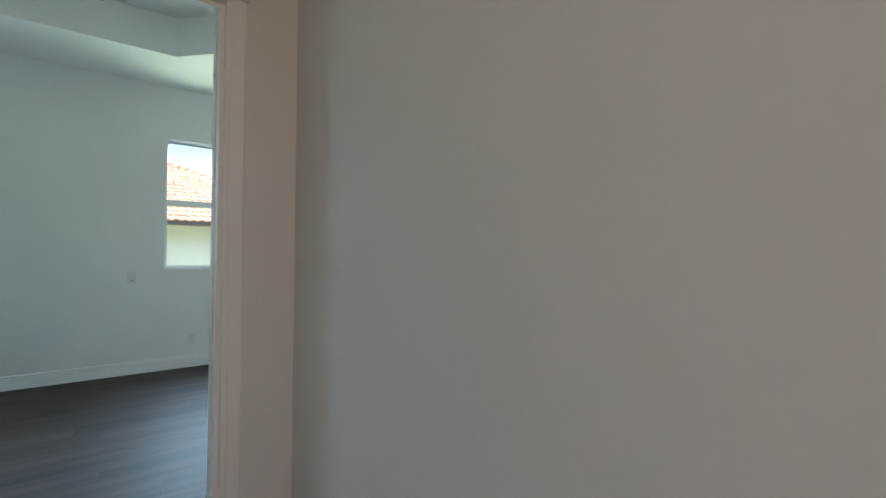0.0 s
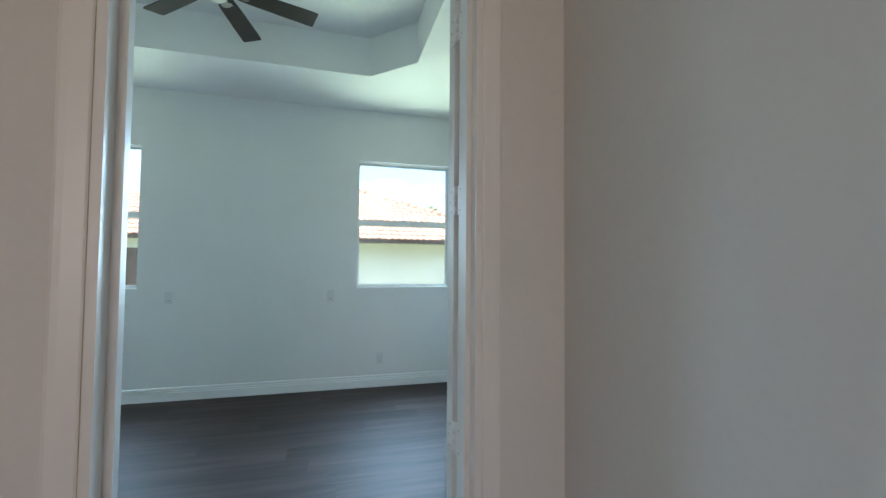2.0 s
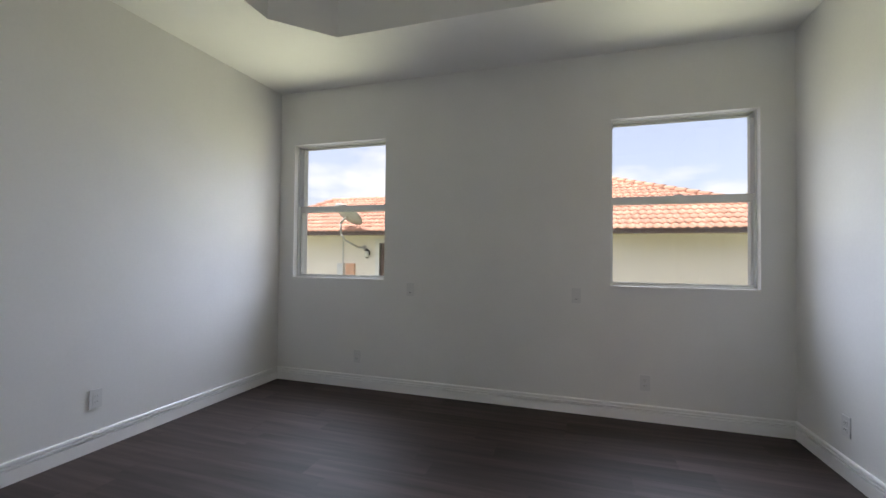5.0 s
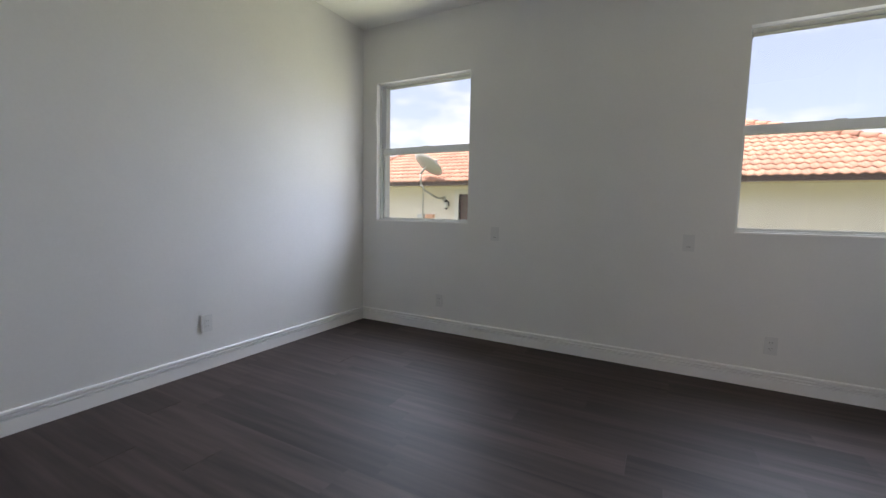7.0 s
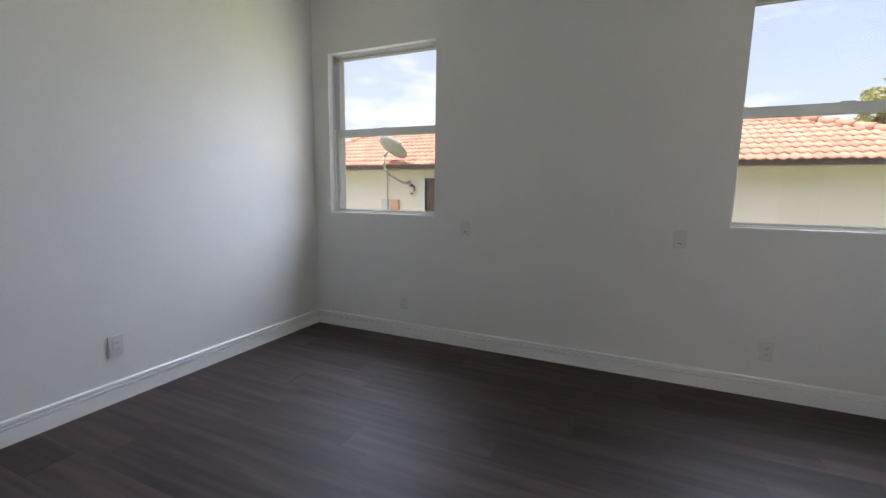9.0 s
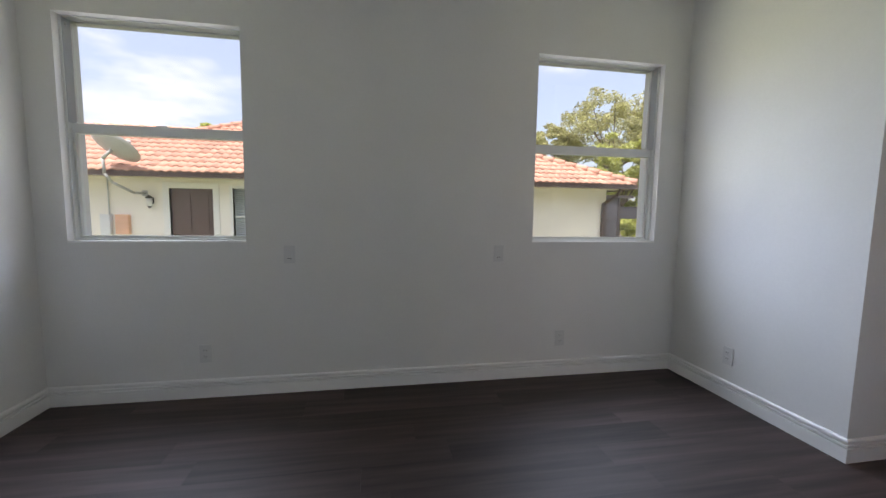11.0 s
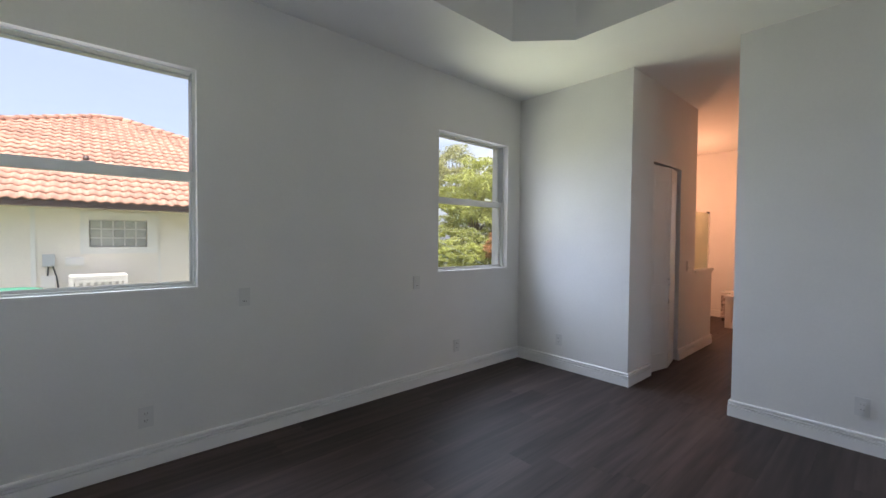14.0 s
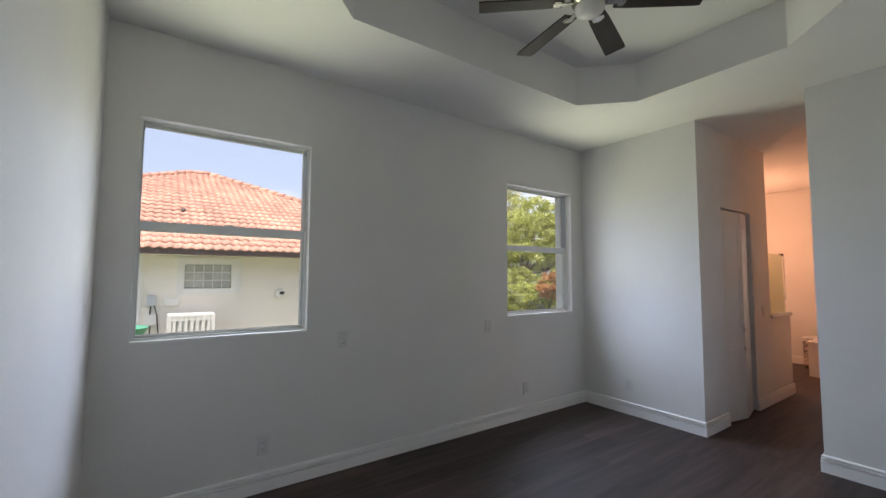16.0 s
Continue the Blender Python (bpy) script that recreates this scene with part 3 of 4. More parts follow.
part("top_clip", boxes((0.33, -0.014, 0.69, 0.372, 0.014, 0.72)), M_BLACK, panel, "", 0.003)

stool = thing("bath_stool", pose(8.55, -0.955, 0), "padded white bath stool with a floral printed skirt", "stool")
part("seat", boxes((-0.17, -0.085, 0.42, 0.17, 0.085, 0.47)), M_TUB, stool, "white padded seat", 0.015)
part("skirt", boxes((-0.15, -0.07, 0.05, 0.15, 0.07, 0.42)), M_FLORAL, stool, "grey floral printed skirt", 0.02)
for sx in (-1, 1):
    for sy in (-1, 1):
        bm = bmesh.new()
        tube(bm, (sx * 0.12, sy * 0.045, 0), (sx * 0.12, sy * 0.045, 0.06), 0.016, 0.02)
        part("foot", bm, M_BLADE, stool)
tub = thing("bathtub", pose(8.3, -1.475, 0), "white bathtub against the bathroom end wall", "bathtub")
bm = boxes((-0.45, -0.41, 0, 0.48, 0.40, 0.45))
part("apron", bm, M_TUB, tub, "", 0.02)
part("rim", boxes((-0.47, -0.425, 0.45, 0.49, 0.415, 0.48)), M_TUB, tub, "", 0.012)
bw_ = tagged(new("window_3"), "tall white-framed bathroom window beside the tub", "window", "", "structure")
part("window_frame", boxes((8.86, -1.03, 0.6, 8.92, -0.985, 2.25), (8.86, -1.75, 0.6, 8.92, -1.705, 2.25), (8.86, -1.705, 2.205, 8.92, -1.03, 2.25), (8.86, -1.705, 0.6, 8.92, -1.03, 0.645)), M_ALU, bw_, bevel=0.003)
part("pane", boxes((8.885, -1.705, 0.645, 8.89, -1.03, 2.205)), M_GLASS, bw_).visible_shadow = False
sconce = thing("vanity_lamp", pose(7.5, 0.0, 2.0), "warm vanity wall lamp with a glass shade", "lamp")
part("back_plate", boxes((-0.2, -0.03, -0.05, 0.2, 0.0, 0.05)), M_NICKEL, sconce, "", 0.004)
bm = bmesh.new()
tube(bm, (0, -0.03, 0), (0, -0.16, 0), 0.012)
part("arm", bm, M_NICKEL, sconce)

# ---- outdoors: lawn, neighbour's house ----
GROUND = -0.45
solid("ground", boxes((-400, 0.2, GROUND - 0.1, 400, 700, GROUND), (-400, -300, GROUND - 0.1, 400, 0.2, GROUND)), M_LAWN, "green lawn between the two houses", "ground", "structure")
EAVE_Y, EAVE_Z, PITCH = 6.12, 1.86, math.atan(0.452)
FACE = 6.70
XL, XR = -5.75, 7.82


def plane_z(y):
    return EAVE_Z + (y - EAVE_Y) * math.tan(PITCH)


house = thing("neighbour_house", pose(0, FACE, GROUND), "cream stucco neighbouring house with clay tile hip roof", "house")
INV = Matrix.Translation((0, -FACE, -GROUND))


def hpart(name, bm, mat, parent=None, label="", bevel=0.0):
    bm.transform(INV)
    return part(name, bm, mat, parent or house, label, bevel)


DOORX = (-2.17, -1.33)
SHX = (-0.94, -0.49)
GBX = (0.73, 1.56)
rows = wall_x(XL, XR, FACE, FACE + 0.2, [(DOORX[0], DOORX[1], GROUND + 0.02, 1.56), (SHX[0], SHX[1], 0.50, 1.58), (GBX[0], GBX[1], 1.10, 1.585)], 2.15)
rows = [(a, b, GROUND if c == 0 else c, d, e, f) for a, b, c, d, e, f in rows]
nwall = hpart("wall", boxes(*rows, (XL, FACE + 0.2, GROUND, XL + 0.2, 18, 2.15), (XR - 0.2, FACE + 0.2, GROUND, XR, 18, 2.15)), M_STUCCO)
hpart("white_band", boxes((0.0, FACE - 0.02, GROUND, 0.06, FACE, 1.9), (1.74, FACE - 0.012, GROUND, 1.76, FACE, 1.9), (GBX[0] - 0.12, FACE - 0.025, 0.98, GBX[1] + 0.16, FACE, 1.10),
                          (GBX[0] - 0.12, FACE - 0.025, 1.585, GBX[1] + 0.16, FACE, 1.72), (GBX[0] - 0.12, FACE - 0.025, 1.10, GBX[0], FACE, 1.585), (GBX[1], FACE - 0.025, 1.10, GBX[1] + 0.16, FACE, 1.585)), M_BAND, label="raised white stucco band")
ndoor = hpart("door", boxes((DOORX[0], FACE + 0.06, GROUND + 0.02, DOORX[1], FACE + 0.10, 1.56)), M_NDOOR, label="dark brown panelled door")
for px in (0, 1):
    for z0, z1 in ((-0.25, 0.35), (0.5, 1.4)):
        xa = DOORX[0] + 0.10 + px * 0.35
        hpart("panel", boxes((xa, FACE + 0.045, z0, xa + 0.28, FACE + 0.06, z1)), M_NDOOR, ndoor, "", 0.008)
bm = bmesh.new()
tube(bm, (DOORX[0] + 0.07, FACE + 0.0, 0.55), (DOORX[0] + 0.07, FACE + 0.06, 0.55), 0.02)
hpart("handle", bm, M_NICKEL, ndoor)
hpart("door_trim", boxes((DOORX[0] - 0.12, FACE - 0.02, GROUND, DOORX[0], FACE + 0.06, 1.68), (DOORX[1], FACE - 0.02, GROUND, DOORX[1] + 0.12, FACE + 0.06, 1.68), (DOORX[0], FACE - 0.02, 1.56, DOORX[1], FACE + 0.06, 1.68)), M_BAND, label="white door surround")
nwin = hpart("shuttered_window", boxes((SHX[0], FACE + 0.10, 0.50, SHX[1], FACE + 0.12, 1.58)), M_LOUVRE, label="window behind grey louvres")
for k in range(24):
    z = 0.53 + k * 0.043
    bm = boxes((SHX[0] + 0.02, -0.018, -0.004, SHX[1] - 0.02, 0.018, 0.004))
    bm.transform(Matrix.Translation((0, FACE + 0.075, z)) @ Matrix.Rotation(radians(35), 4, "X"))
    hpart("louvre", bm, M_GREYBOX, nwin)
hpart("window_frame", boxes((SHX[0] - 0.06, FACE - 0.02, 0.44, SHX[0], FACE + 0.1, 1.64), (SHX[1], FACE - 0.02, 0.44, SHX[1] + 0.06, FACE + 0.1, 1.64), (SHX[0], FACE - 0.02, 1.58, SHX[1], FACE + 0.1, 1.64),
                            (SHX[0], FACE - 0.02, 0.44, SHX[1], FACE + 0.1, 0.50), (SHX[0], FACE + 0.03, 0.96, SHX[1], FACE + 0.1, 1.0)), M_BAND, nwin, "white window frame")
gb = hpart("block_window", boxes((GBX[0], FACE + 0.12, 1.10, GBX[1], FACE + 0.15, 1.585)), M_BAND, label="glass block window with white joints")
bw, bh = (GBX[1] - GBX[0]) / 5, (1.585 - 1.10) / 3
for i in range(5):
    for j in range(3):
        hpart("glass_block", boxes((GBX[0] + i * bw + 0.012, FACE + 0.03, 1.10 + j * bh + 0.012, GBX[0] + (i + 1) * bw - 0.012, FACE + 0.125, 1.10 + (j + 1) * bh - 0.012)), M_BLOCK, gb, "", 0.012)
hpart("joints", boxes(*[(GBX[0] + i * bw - 0.011, FACE + 0.045, 1.10, GBX[0] + i * bw + 0.011, FACE + 0.12, 1.585) for i in range(1, 5)],
                      *[(GBX[0], FACE + 0.047, 1.10 + j * bh - 0.011, GBX[1], FACE + 0.12, 1.10 + j * bh + 0.011) for j in range(1, 3)]), M_BAND, gb)
hpart("gutter", boxes((XL - 0.45, EAVE_Y - 0.04, EAVE_Z - 0.105, XR + 0.43, EAVE_Y + 0.09, EAVE_Z + 0.005)), M_GUTTER, label="dark bronze gutter", bevel=0.015)
hpart("soffit", boxes((XL - 0.45, EAVE_Y + 0.09, EAVE_Z - 0.10, XR + 0.43, FACE + 0.3, EAVE_Z - 0.07)), M_SOFFIT)
hpart("fascia_return", boxes((XR + 0.40, EAVE_Y + 0.09, EAVE_Z - 0.13, XR + 0.43, 18.5, EAVE_Z - 0.02)), M_GUTTER)
bm = bmesh.new()
box(bm, XR - 0.13, FACE - 0.09, GROUND, XR - 0.05, FACE - 0.02, 1.42)
for a, b in (((XR - 0.09, FACE - 0.055, 1.40), (XR + 0.06, EAVE_Y + 0.22, 1.62)), ((XR + 0.06, EAVE_Y + 0.22, 1.60), (XR + 0.10, EAVE_Y + 0.05, 1.84))):
    tube(bm, a, b, 0.042, sides=8)
hpart("downspout", bm, M_GUTTER, label="dark bronze downspout")

# roof: one front slope with two hips; sheathing below, clay tiles above
RIDGE_Y = 12.2
LOWR_Y = 8.78
XE0, XE1 = XL - 0.45, XR + 0.43
PEAK_R = XE1 - 1.1 * (RIDGE_Y - EAVE_Y)
PEAK_L = PEAK_R - 0.5
LOW_L = -4.95
outline = [(XE0, EAVE_Y), (XE1, EAVE_Y), (PEAK_R, RIDGE_Y), (PEAK_L, RIDGE_Y), (PEAK_L - (RIDGE_Y - LOWR_Y), LOWR_Y), (LOW_L, LOWR_Y)]
bm = bmesh.new()
front = [bm.verts.new((x, y, plane_z(y) - 0.03)) for x, y in outline]
bm.faces.new(front)
BACK_Y = 2 * RIDGE_Y - EAVE_Y
LOWB_Y = 2 * LOWR_Y - EAVE_Y
back = [bm.verts.new((x, y, EAVE_Z - 0.03)) for x, y in ((XE1, BACK_Y), (PEAK_L - (RIDGE_Y - EAVE_Y), BACK_Y), (PEAK_L - (RIDGE_Y - EAVE_Y), LOWB_Y), (XE0, LOWB_Y))]
bm.faces.new((front[1], back[0], front[2]))
bm.faces.new((front[2], back[0], back[1], front[3]))
bm.faces.new((front[4], front[3], back[1]))
bm.faces.new((front[5], front[4], back[2], back[3]))
bm.faces.new((front[0], front[5], back[3]))
roof = hpart("roof", bm, M_TILE, label="clay tile hip roof")
E1, E2 = Vector((1, 0, 0)), Vector((0, math.cos(PITCH), math.sin(PITCH)))
EN = Vector((0, -math.sin(PITCH), math.cos(PITCH)))
TW, TL = 0.165, 0.30


def tile_mesh():
    """One S-shaped clay tile: a wave across, a raised front lip."""
    vs, fs = [], []
    n = 6
    for r, (s, lift) in enumerate(((0.0, 0.032), (TL + 0.04, 0.006))):
        for i in range(n + 1):
            u = i / n
            h = 0.032 * (0.5 + 0.5 * math.sin(2 * math.pi * u - 0.6))
            vs.append((u * TW, s, lift + h))
    for i in range(n + 1):
        vs.append((vs[i][0], 0.004, vs[i][2] - 0.024))
    for i in range(n):
        fs.append((i, i + 1, n + 2 + i, n + 1 + i))
        fs.append((i + 1, i, 2 * (n + 1) + i, 2 * (n + 1) + i + 1))
    return vs, fs


def inside(x, y):
    ok, n = False, len(outline)
    for i in range(n):
        (x0, y0), (x1, y1) = outline[i], outline[(i + 1) % n]
        if (y0 > y) != (y1 > y) and x < (x1 - x0) * (y - y0) / (y1 - y0) + x0:
            ok = not ok
    return ok


tv, tf = tile_mesh()
tile_data = bpy.data.meshes.new("tile")
tile_data.from_pydata(tv, [], tf)
tile_data.polygons.foreach_set("use_smooth", [True] * len(tf))
tile_data.materials.append(M_TILE)
BASIS = Matrix((( *E1, 0), ( *E2, 0), ( *EN, 0), (0, 0, 0, 1))).transposed()
rv, rf, near = [], [], 0
rng = random.Random(5)
for j in range(24):
    for i in range(int((XE1 - XE0) / TW)):
        x = XE0 + i * TW
        o = Vector((x, EAVE_Y, EAVE_Z)) + E2 * (j * TL - 0.07)
        cy = o.y + 0.5 * TL * math.cos(PITCH)
        if not inside(x + TW / 2, cy):
            continue
        m = Matrix.Translation(o - Vector((0, FACE, GROUND)) + EN * rng.uniform(-0.004, 0.004)) @ BASIS
        if j < 6 and -4.2 < x < 6.2 and near < 300:
            near += 1
            t = new("tile", tile_data)
            t.parent = roof
            t.matrix_basis = m
        else:
            k = len(rv)
            rv += [tuple(m @ Vector(v)) for v in tv]
            rf += [tuple(q + k for q in f) for f in tf]
rest = bpy.data.meshes.new("far_tiles")
rest.from_pydata(rv, [], rf)
rest.polygons.foreach_set("use_smooth", [True] * len(rf))
rest.materials.append(M_TILE)
rest_ob = new("far_tiles", rest)
rest_ob.parent = roof
tagged(rest_ob, "rows of clay roof tiles", kind="stuff")


def cap_tiles(p, q, name):
    """Half-round cap tiles along a hip or ridge."""
    p, q = Vector(p), Vector(q)
    n = max(1, int((q - p).length / 0.30))
    bm = bmesh.new()
    for k in range(n):
        a, b = p.lerp(q, k / n), p.lerp(q, (k + 1.12) / n)
        tube(bm, a + Vector((0, 0, 0.035)), b + Vector((0, 0, 0.02)), 0.085, 0.068, 10)
    hpart(name, bm, M_TILE, roof, "rounded cap tiles")


cap_tiles((XE1, EAVE_Y, EAVE_Z + 0.02), (PEAK_R, RIDGE_Y, plane_z(RIDGE_Y)), "hip_cap")
cap_tiles((PEAK_R, RIDGE_Y, plane_z(RIDGE_Y)), (PEAK_L, RIDGE_Y, plane_z(RIDGE_Y)), "ridge_cap")
cap_tiles((PEAK_L - (RIDGE_Y - LOWR_Y), LOWR_Y, plane_z(LOWR_Y)), (PEAK_L, RIDGE_Y, plane_z(RIDGE_Y)), "hip_cap")
cap_tiles((LOW_L, LOWR_Y, plane_z(LOWR_Y)), (PEAK_L - (RIDGE_Y - LOWR_Y), LOWR_Y, plane_z(LOWR_Y)), "ridge_cap")
cap_tiles((XE0, EAVE_Y, EAVE_Z + 0.02), (LOW_L, LOWR_Y, plane_z(LOWR_Y)), "hip_cap")
for vx, vy in ((0.72, 8.2), (2.35, 6.9)):
    bm = bmesh.new()
    tube(bm, (vx, vy, plane_z(vy)), (vx, vy, plane_z(vy) + 0.11), 0.045)
    hpart("vent_pipe", bm, M_GUTTER, label="dark roof vent pipe")

# things on the neighbour's wall
dish = thing("satellite_dish", pose(-2.62, FACE, 1.44), "grey satellite dish on a bent wall bracket", "satellite dish")
bm = bmesh.new()
box(bm, -0.05, -0.02, -0.06, 0.05, 0.0, 0.06)
part("wall_bracket", bm, M_DISH, dish)
bm = bmesh.new()
arm = [(0, -0.02, 0), (-0.09, -0.22, 0.0), (-0.26, -0.60, 0.18), (-0.32, -0.72, 0.34), (-0.32, -0.74, 0.64)]
for a, b in zip(arm, arm[1:]):
    tube(bm, a, b, 0.026)
part("mast", bm, M_DISH, dish)
bm = bmesh.new()
n = 28
mm = Matrix.Translation((-0.14, -0.78, 0.77)) @ Matrix.Rotation(radians(24), 4, "Y") @ Matrix.Rotation(radians(-38), 4, "X") @ Matrix.Diagonal((0.44, 0.36, 0.4, 1))
rings = [[bm.verts.new(mm @ Vector((r * math.cos(2 * math.pi * i / n), r * math.sin(2 * math.pi * i / n), 0.28 * r * r))) for i in range(n)] for r in (0.12, 0.35, 0.6, 0.82, 1.0)]
for a, b in zip(rings, rings[1:]):
    for i in range(n):
        k = (i + 1) % n
        bm.faces.new((a[i], a[k], b[k], b[i])).smooth = True
bm.faces.new(rings[0])
dob = part("reflector", bm, M_DISH, dish, "oval grey reflector")
sol = dob.modifiers.new("thick", "SOLIDIFY")
sol.thickness = 0.012
bm = bmesh.new()
tube(bm, mm @ Vector((0, 0, 0)), (-0.32, -0.74, 0.62), 0.03)
tube(bm, mm @ Vector((0, 1.0, 0.28)), mm @ Vector((0, 0.5, 1.0)), 0.012)
tube(bm, mm @ Vector((0, 0.5, 1.0)), mm @ Vector((0, 0.4, 1.08)), 0.04)
part("feed_arm", bm, M_DISH, dish)

lan = thing("wall_lantern", pose(-2.5, FACE, 1.28), "black iron wall lantern with glass beside a door", "lantern")
part("back_plate", boxes((-0.04, -0.015, -0.05, 0.04, 0, 0.08)), M_BLACK, lan, "", 0.004)
bm = bmesh.new()
tube(bm, (0, -0.01, 0.05), (0, -0.10, 0.10), 0.01)
lathe(bm, [(0.01, 0.13), (0.03, 0.11), (0.075, 0.07), (0.075, 0.06)], (0, -0.11, 0), 12)
part("cap", bm, M_BLACK, lan)
bm = bmesh.new()
lathe(bm, [(0.055, 0.06), (0.06, -0.02), (0.04, -0.10)], (0, -0.11, 0), 8)
part("glass", bm, M_OPAL, lan, "pale glass body")
bm = bmesh.new()
lathe(bm, [(0.045, -0.10), (0.035, -0.115), (0.012, -0.14)], (0, -0.11, 0), 12)
part("finial", bm, M_BLACK, lan)


def wall_box(name, x0, x1, z0, z1, d, mat, label):
    o = thing(name, pose((x0 + x1) / 2, FACE, z0), label, "utility box")
    w, h = (x1 - x0) / 2, z1 - z0
    part("body", boxes((-w, -d, 0, w, 0, h)), mat, o, "", 0.008)
    part("cover", boxes((-w + 0.015, -d - 0.008, 0.015, w - 0.015, -d, h - 0.015)), mat, o, "", 0.004)
    return o


wall_box("orange_utility_box", -3.15, -2.91, 0.60, 1.00, 0.10, M_ORANGE, "orange painted utility box on the stucco wall")
wall_box("grey_meter_box", -3.42, -3.24, 0.45, 1.00, 0.10, M_PALE, "grey electric meter box on the stucco wall")
wall_box("disconnect_box", 0.14, 0.29, 0.78, 0.98, 0.09, M_GREYBOX, "grey cooling disconnect box on the stucco wall")
wall_box("pale_wall_box", 0.42, 0.66, 0.78, 0.92, 0.07, M_BAND, "pale plastic cover on the stucco wall")
wall_box("lower_utility_box", 0.12, 0.30, 0.42, 0.62, 0.08, M_BAND, "pale lower utility box on the stucco wall")
con = thing("conduit", pose(-3.28, FACE, 1.0), "thin grey conduit rising to the eave", "conduit")
bm = bmesh.new()
tube(bm, (0, -0.03, 0), (0, -0.03, 0.78), 0.012)
part("pipe", bm, M_GREYBOX, con)
con = thing("cable_whip", pose(0.26, FACE, 0.3), "dark cooling line drooping from a wall box", "cable")
bm = bmesh.new()
line = [(-0.05, -0.05, 0.5), (-0.06, -0.06, 0.3), (-0.05, -0.06, 0.0), (-0.05, -0.06, -0.7)]
for a, b in zip(line, line[1:]):
    tube(bm, a, b, 0.012, sides=8)
line = [(0.0, -0.05, 0.5), (0.05, -0.07, 0.3), (0.08, -0.08, 0.0), (0.08, -0.08, -0.7)]
for a, b in zip(line, line[1:]):
    tube(bm, a, b, 0.012, sides=8)
part("line", bm, M_BLACK, con)
vent = thing("dryer_vent", pose(2.54, FACE, 0.97), "round white vent hood with a dark flap", "vent")
bm = bmesh.new()
tube(bm, (0, 0, 0), (0, -0.09, -0.01), 0.11, 0.09, 20)
part("hood", bm, M_BAND, vent)
part("flap", boxes((-0.02, -0.10, -0.02, 0.08, -0.088, 0.05)), M_BLACK, vent)

ac = thing("air_conditioner", pose(0.84, 6.15, GROUND), "beige outdoor air conditioner with vertical slots", "air conditioner")
part("body", boxes((-0.33, -0.25, 0.08, 0.33, 0.25, 1.055)), M_LOUVRE, ac)
part("top", boxes((-0.37, -0.29, 1.055, 0.37, 0.29, 1.095)), M_AC, ac, "", 0.01)
part("pad", boxes((-0.45, -0.4, 0, 0.45, 0.4, 0.08)), M_BAND, ac, "", 0.01)
for sx in (-1, 1):
    for sy in (-1, 1):
        part("corner_post", boxes((sx * 0.34 - 0.03, sy * 0.26 - 0.03, 0.08, sx * 0.34 + 0.03, sy * 0.26 + 0.03, 1.055)), M_AC, ac)
part("rail", boxes((-0.31, -0.285, 0.99, 0.31, -0.255, 1.055), (-0.31, -0.285, 0.08, 0.31, -0.255, 0.2)), M_AC, ac)
for k in range(7):
    x = -0.27 + k * 0.09
    part("slat", boxes((x - 0.024, -0.283, 0.2, x + 0.024, -0.253, 0.99)), M_AC, ac)
bowl = thing("green_tub", pose(-0.2, 5.2, 0), "green plastic kiddie pool leaning outside", "tub")
bm = bmesh.new()
lathe(bm, [(0.30, GROUND), (0.34, GROUND + 0.86), (0.40, GROUND + 0.98), (0.42, GROUND + 1.0), (0.38, GROUND + 0.99)], (0, 0, 0), 24)
part("shell", bm, M_GREEN, bowl)

# screened pool enclosure and garden fence past the house's end
cage = thing("pool_cage", pose(8.62, 8.0, GROUND), "dark bronze screened pool enclosure with a flat top beam", "enclosure")
for px in (0.0, 0.43):
    part("post", boxes((px - 0.03, -0.03, 0, px + 0.03, 0.03, 2.05)), M_BRONZE, cage, "", 0.004)
part("beam", boxes((-0.2, -0.06, 2.05, 0.85, 0.06, 2.13)), M_BRONZE, cage, "", 0.006)
part("rail", boxes((0.03, -0.015, 1.40, 0.40, 0.015, 1.45)), M_BRONZE, cage)
part("screen", boxes((0.03, -0.003, 0.02, 0.40, 0.003, 1.40), (0.03, -0.003, 1.45, 0.40, 0.003, 2.05)), M_SCREEN, cage, "grey insect screen")


def fence():
    f = thing("fence", pose(9.15, 8.3, GROUND), "low dark metal garden fence with a mesh panel", "fence")
    for px in (0.0, 0.14, 0.80):
        part("post", boxes((px - 0.022, -0.022, 0, px + 0.022, 0.022, 1.82)), M_BRONZE, f, "", 0.003)
    part("rail", boxes((-0.022, -0.012, 1.79, 0.80, 0.012, 1.815)), M_BRONZE, f)
    part("mesh_panel", boxes((0.162, -0.002, 1.45, 0.778, 0.002, 1.79)), M_SCREEN, f, "dark mesh panel")
    bm = bmesh.new()
    tube(bm, (0.80, 0.0, 1.78), (4.6, 0.9, 0.62), 0.009, sides=8)
    part("stay_cable", bm, M_GREYBOX, f, "thin grey stay cable")


fence()


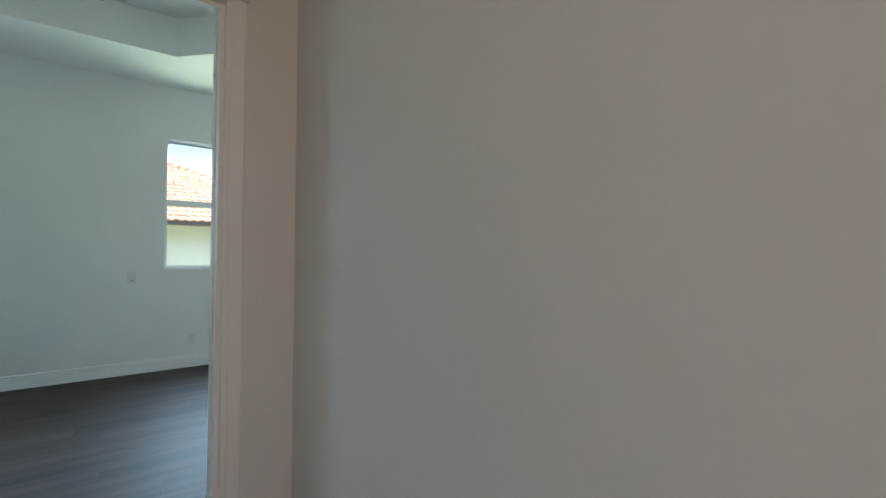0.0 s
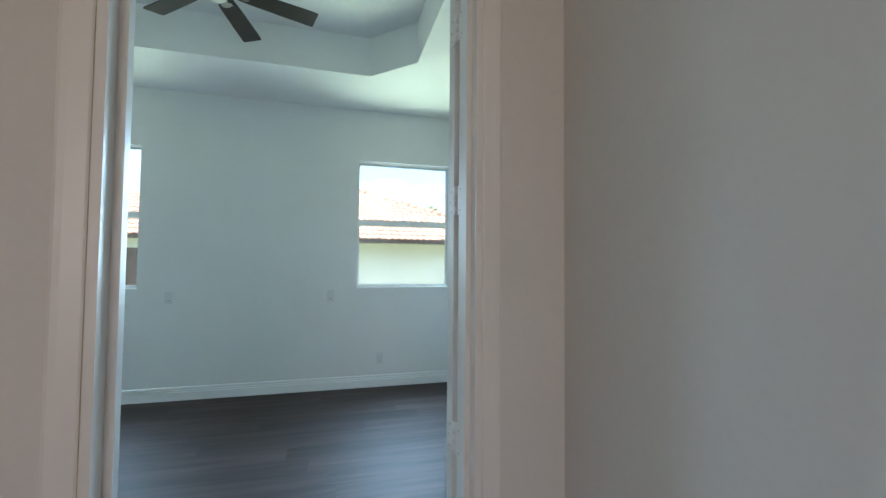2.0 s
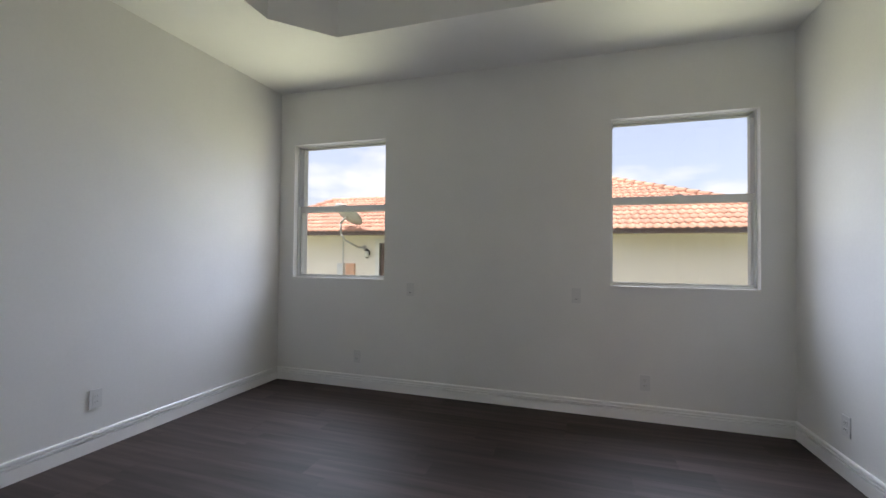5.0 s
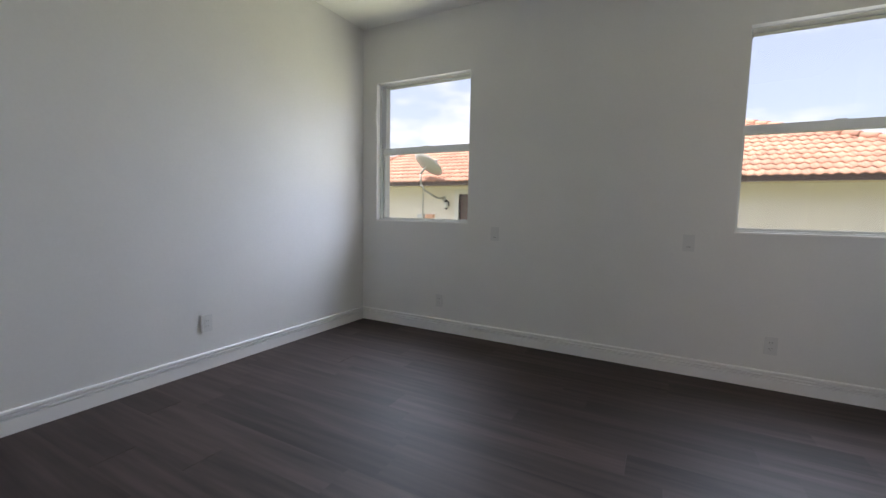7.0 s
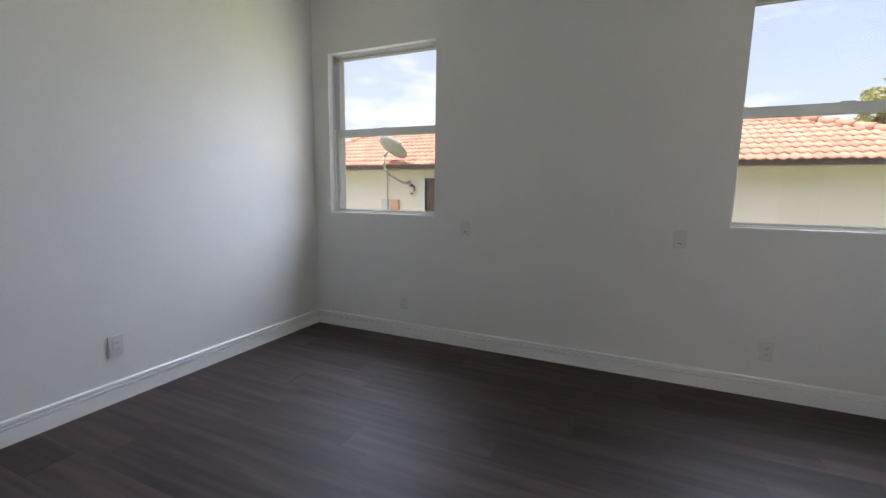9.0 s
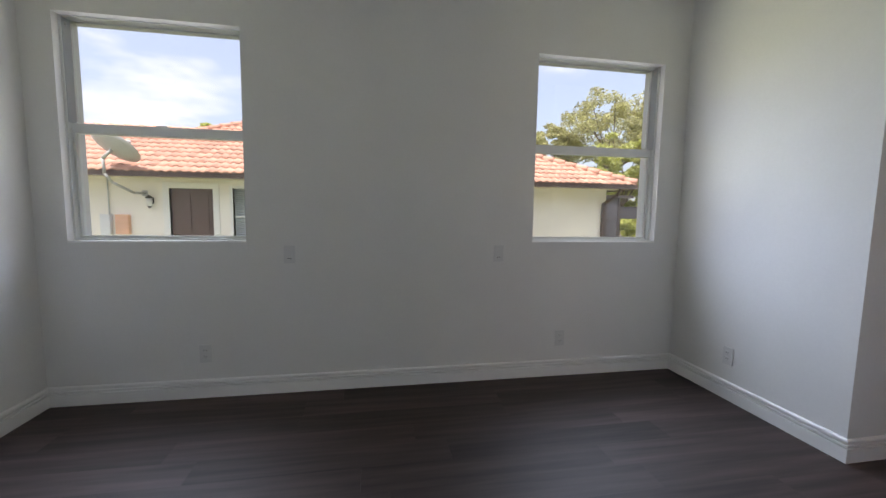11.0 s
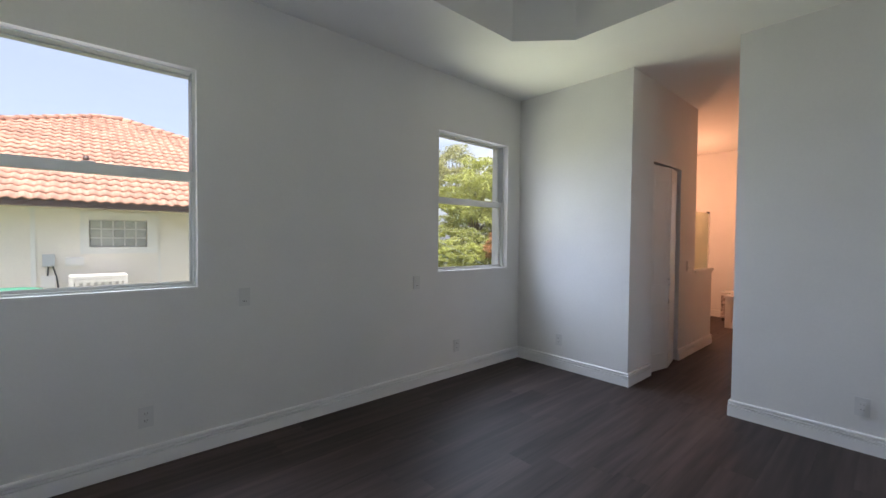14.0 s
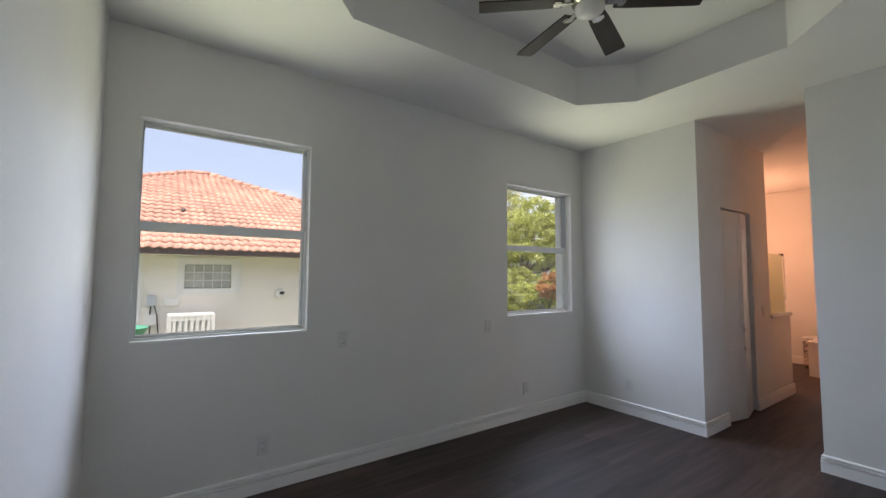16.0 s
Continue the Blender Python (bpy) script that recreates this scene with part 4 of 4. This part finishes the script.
# ---- trees and shrubs ----
def tree(x, y, height, spread_r, base, leafmat, seed, label, leaf=0.16, clumps=60, per=70, trunk_r=0.16, name="tree"):
    rng = random.Random(seed)
    t = thing(name, pose(x, y, GROUND), label, name)
    bm = bmesh.new()
    fork = Vector((rng.uniform(-0.03, 0.03) * height, rng.uniform(-0.03, 0.03) * height, height * base))
    tube(bm, (0, 0, 0), fork, trunk_r, trunk_r * 0.7, 9, False)
    mid, rv = height * (base + 0.52 * (1 - base)), height * (1 - base) * 0.48
    vs, fs = [], []
    for c in range(clumps):
        while True:
            d = Vector((rng.uniform(-1, 1), rng.uniform(-1, 1), rng.uniform(-0.8, 1)))
            if 0.35 < d.length < 1:
                break
        bulge = 1 + 0.22 * math.sin(3.1 * d.x + seed) * math.cos(2.7 * d.y + 2 * seed)
        centre = Vector((d.x * spread_r * bulge, d.y * spread_r * bulge, mid + d.z * rv * 0.9 * bulge))
        if c % 5 == 0:
            elbow = fork.lerp(centre, 0.5) + Vector((0, 0, rv * rng.uniform(-0.05, 0.2)))
            r = trunk_r * rng.uniform(0.2, 0.38)
            tube(bm, fork, elbow, r, r * 0.6, 6, False)
            tube(bm, elbow, centre, r * 0.6, r * 0.25, 5, False)
        size = rng.uniform(0.5, 1.0) * spread_r * 0.13
        for _ in range(per):
            p = Vector((rng.gauss(0, 1), rng.gauss(0, 1), rng.gauss(0, 1)))
            p *= min(1.0, 2.0 / max(p.length, 0.01))
            p = centre + Vector((p.x * size, p.y * size, p.z * size * 0.55))
            if p.z < 0.05:
                continue
            s = leaf * rng.uniform(0.6, 1.3)
            u = Vector((rng.uniform(-1, 1), rng.uniform(-1, 1), rng.uniform(-0.8, 0.8))).normalized()
            v = u.cross(Vector((rng.uniform(-1, 1), rng.uniform(-1.6, 0.4), rng.uniform(-0.2, 1)))).normalized()
            k = len(vs)
            vs += [tuple(p - u * s), tuple(p + v * s * 0.42), tuple(p + u * s), tuple(p - v * s * 0.42)]
            fs.append((k, k + 1, k + 2, k + 3))
    part("trunk", bm, M_BARK, t)
    me = bpy.data.meshes.new("crown")
    me.from_pydata(vs, [], fs)
    me.materials.append(leafmat)
    ob = new("crown", me)
    ob.parent = t
    tagged(ob, "loose crown of small leaves")
    return t


tree(16.9, 20.5, 9.0, 3.5, 0.45, M_LEAF2, 3, "tall spreading olive-green tree behind the houses", 0.10, 120, 150, 0.2)
tree(22.5, 20.5, 8.6, 3.0, 0.4, M_LEAF2, 43, "tall olive-green tree beyond the garden fence", 0.10, 90, 140, 0.2)
tree(13.4, 21.8, 7.5, 1.7, 0.5, M_LEAF2, 4, "olive-green tree with an open crown", 0.10, 60, 130, 0.16)
tree(14.9, 16.5, 5.6, 1.6, 0.35, M_LEAF, 9, "bright green tree in the back garden", 0.10, 60, 130, 0.11)
tree(17.0, 12.9, 6.1, 2.1, 0.3, M_LEAF, 11, "leafy green tree beside the fence", 0.085, 85, 150, 0.12)
tree(20.5, 14.5, 6.6, 2.4, 0.3, M_LEAF, 13, "leafy green tree beyond the fence", 0.09, 75, 140, 0.12)
tree(24.5, 15.0, 6.4, 2.6, 0.3, M_LEAF, 47, "leafy green tree far along the fence", 0.10, 80, 130, 0.12)
tree(14.8, 11.6, 2.4, 1.2, 0.1, M_LEAF, 17, "low green shrub along the fence", 0.07, 60, 110, 0.05, "shrub")
tree(17.6, 11.2, 2.3, 1.3, 0.1, M_LEAF, 19, "low yellow-green shrub along the fence", 0.07, 60, 110, 0.05, "shrub")
tree(13.35, 8.2, 2.3, 0.5, 0.25, M_LEAF3, 23, "shrub with rusty red leaves", 0.07, 50, 100, 0.04, "shrub")
tree(12.4, 11.4, 2.0, 1.1, 0.1, M_LEAF, 29, "low green shrub beside the pool enclosure", 0.07, 60, 110, 0.05, "shrub")
tree(20.8, 12.0, 2.9, 1.6, 0.1, M_LEAF, 31, "broad green shrub along the fence", 0.08, 70, 110, 0.05, "shrub")
for sx, sy, sh, sr, seed in ((13.6, 17.5, 3.2, 1.5, 61), (16.2, 18.0, 3.6, 1.8, 62), (19.4, 17.5, 3.8, 1.9, 63), (23.0, 18.0, 4.2, 2.2, 64)):
    tree(sx, sy, sh, sr, 0.08, M_LEAF, seed, "dense green shrub at the back of the garden", 0.09, 60, 130, 0.06, "shrub")
for sx, sy, sh, sr, seed in ((12.6, 9.8, 1.6, 0.9, 71), (14.2, 9.5, 1.9, 1.0, 72), (15.9, 9.6, 2.1, 1.1, 73), (17.6, 9.9, 1.9, 1.0, 74)):
    tree(sx, sy, sh, sr, 0.06, M_LEAF4, seed, "yellow-green garden bush in front of the fence", 0.06, 70, 110, 0.04, "shrub")
tree(8.5, 20.6, 5.5, 0.6, 0.7, M_LEAF2, 37, "small round-topped tree above the neighbour's roof", 0.08, 30, 110, 0.1)
tree(10.25, 20.6, 5.0, 0.6, 0.7, M_LEAF2, 38, "small round-topped tree above the neighbour's roof", 0.08, 30, 110, 0.1)
tree(-6.4, 22.0, 6.2, 0.8, 0.7, M_LEAF, 41, "distant small tree showing above the roof ridge", 0.1, 24, 120, 0.12)

# ---- floor planks, laid along the window wall ----
PW, PL = 0.178, 1.22


def plank_mesh(length):
    bm = boxes((0, 0, -0.012, length - 0.0003, PW - 0.0003, 0.0))
    return finish("plank", bm, M_PLANK)


floor = tagged(new("floor"), "dark brown vinyl plank floor with a soft sheen", "floor", "", "structure")
plank_data = {}
prng = random.Random(12)


def lay(x0, x1, y0, y1):
    n = int(math.ceil((y1 - y0) / PW))
    for r in range(n):
        x = x0 - prng.uniform(0, PL)
        y = y1 - (r + 1) * PW
        while x < x1:
            a, b = max(x, x0), min(x + PL, x1)
            if b - a > 0.02:
                key = round(b - a, 2)
                if key not in plank_data:
                    plank_data[key] = plank_mesh(key)
                o = new("plank", plank_data[key])
                o.parent = floor
                o.matrix_basis = pose(a, y, 0)
            x += PL


lay(-0.12, W, -3.56, 0.0)
lay(W, 8.8, HALL2, NICHE)
lay(6.6, 8.8, NICHE, NICHE + 7 * PW)
lay(1.87, 3.382, -7.1, -3.56)
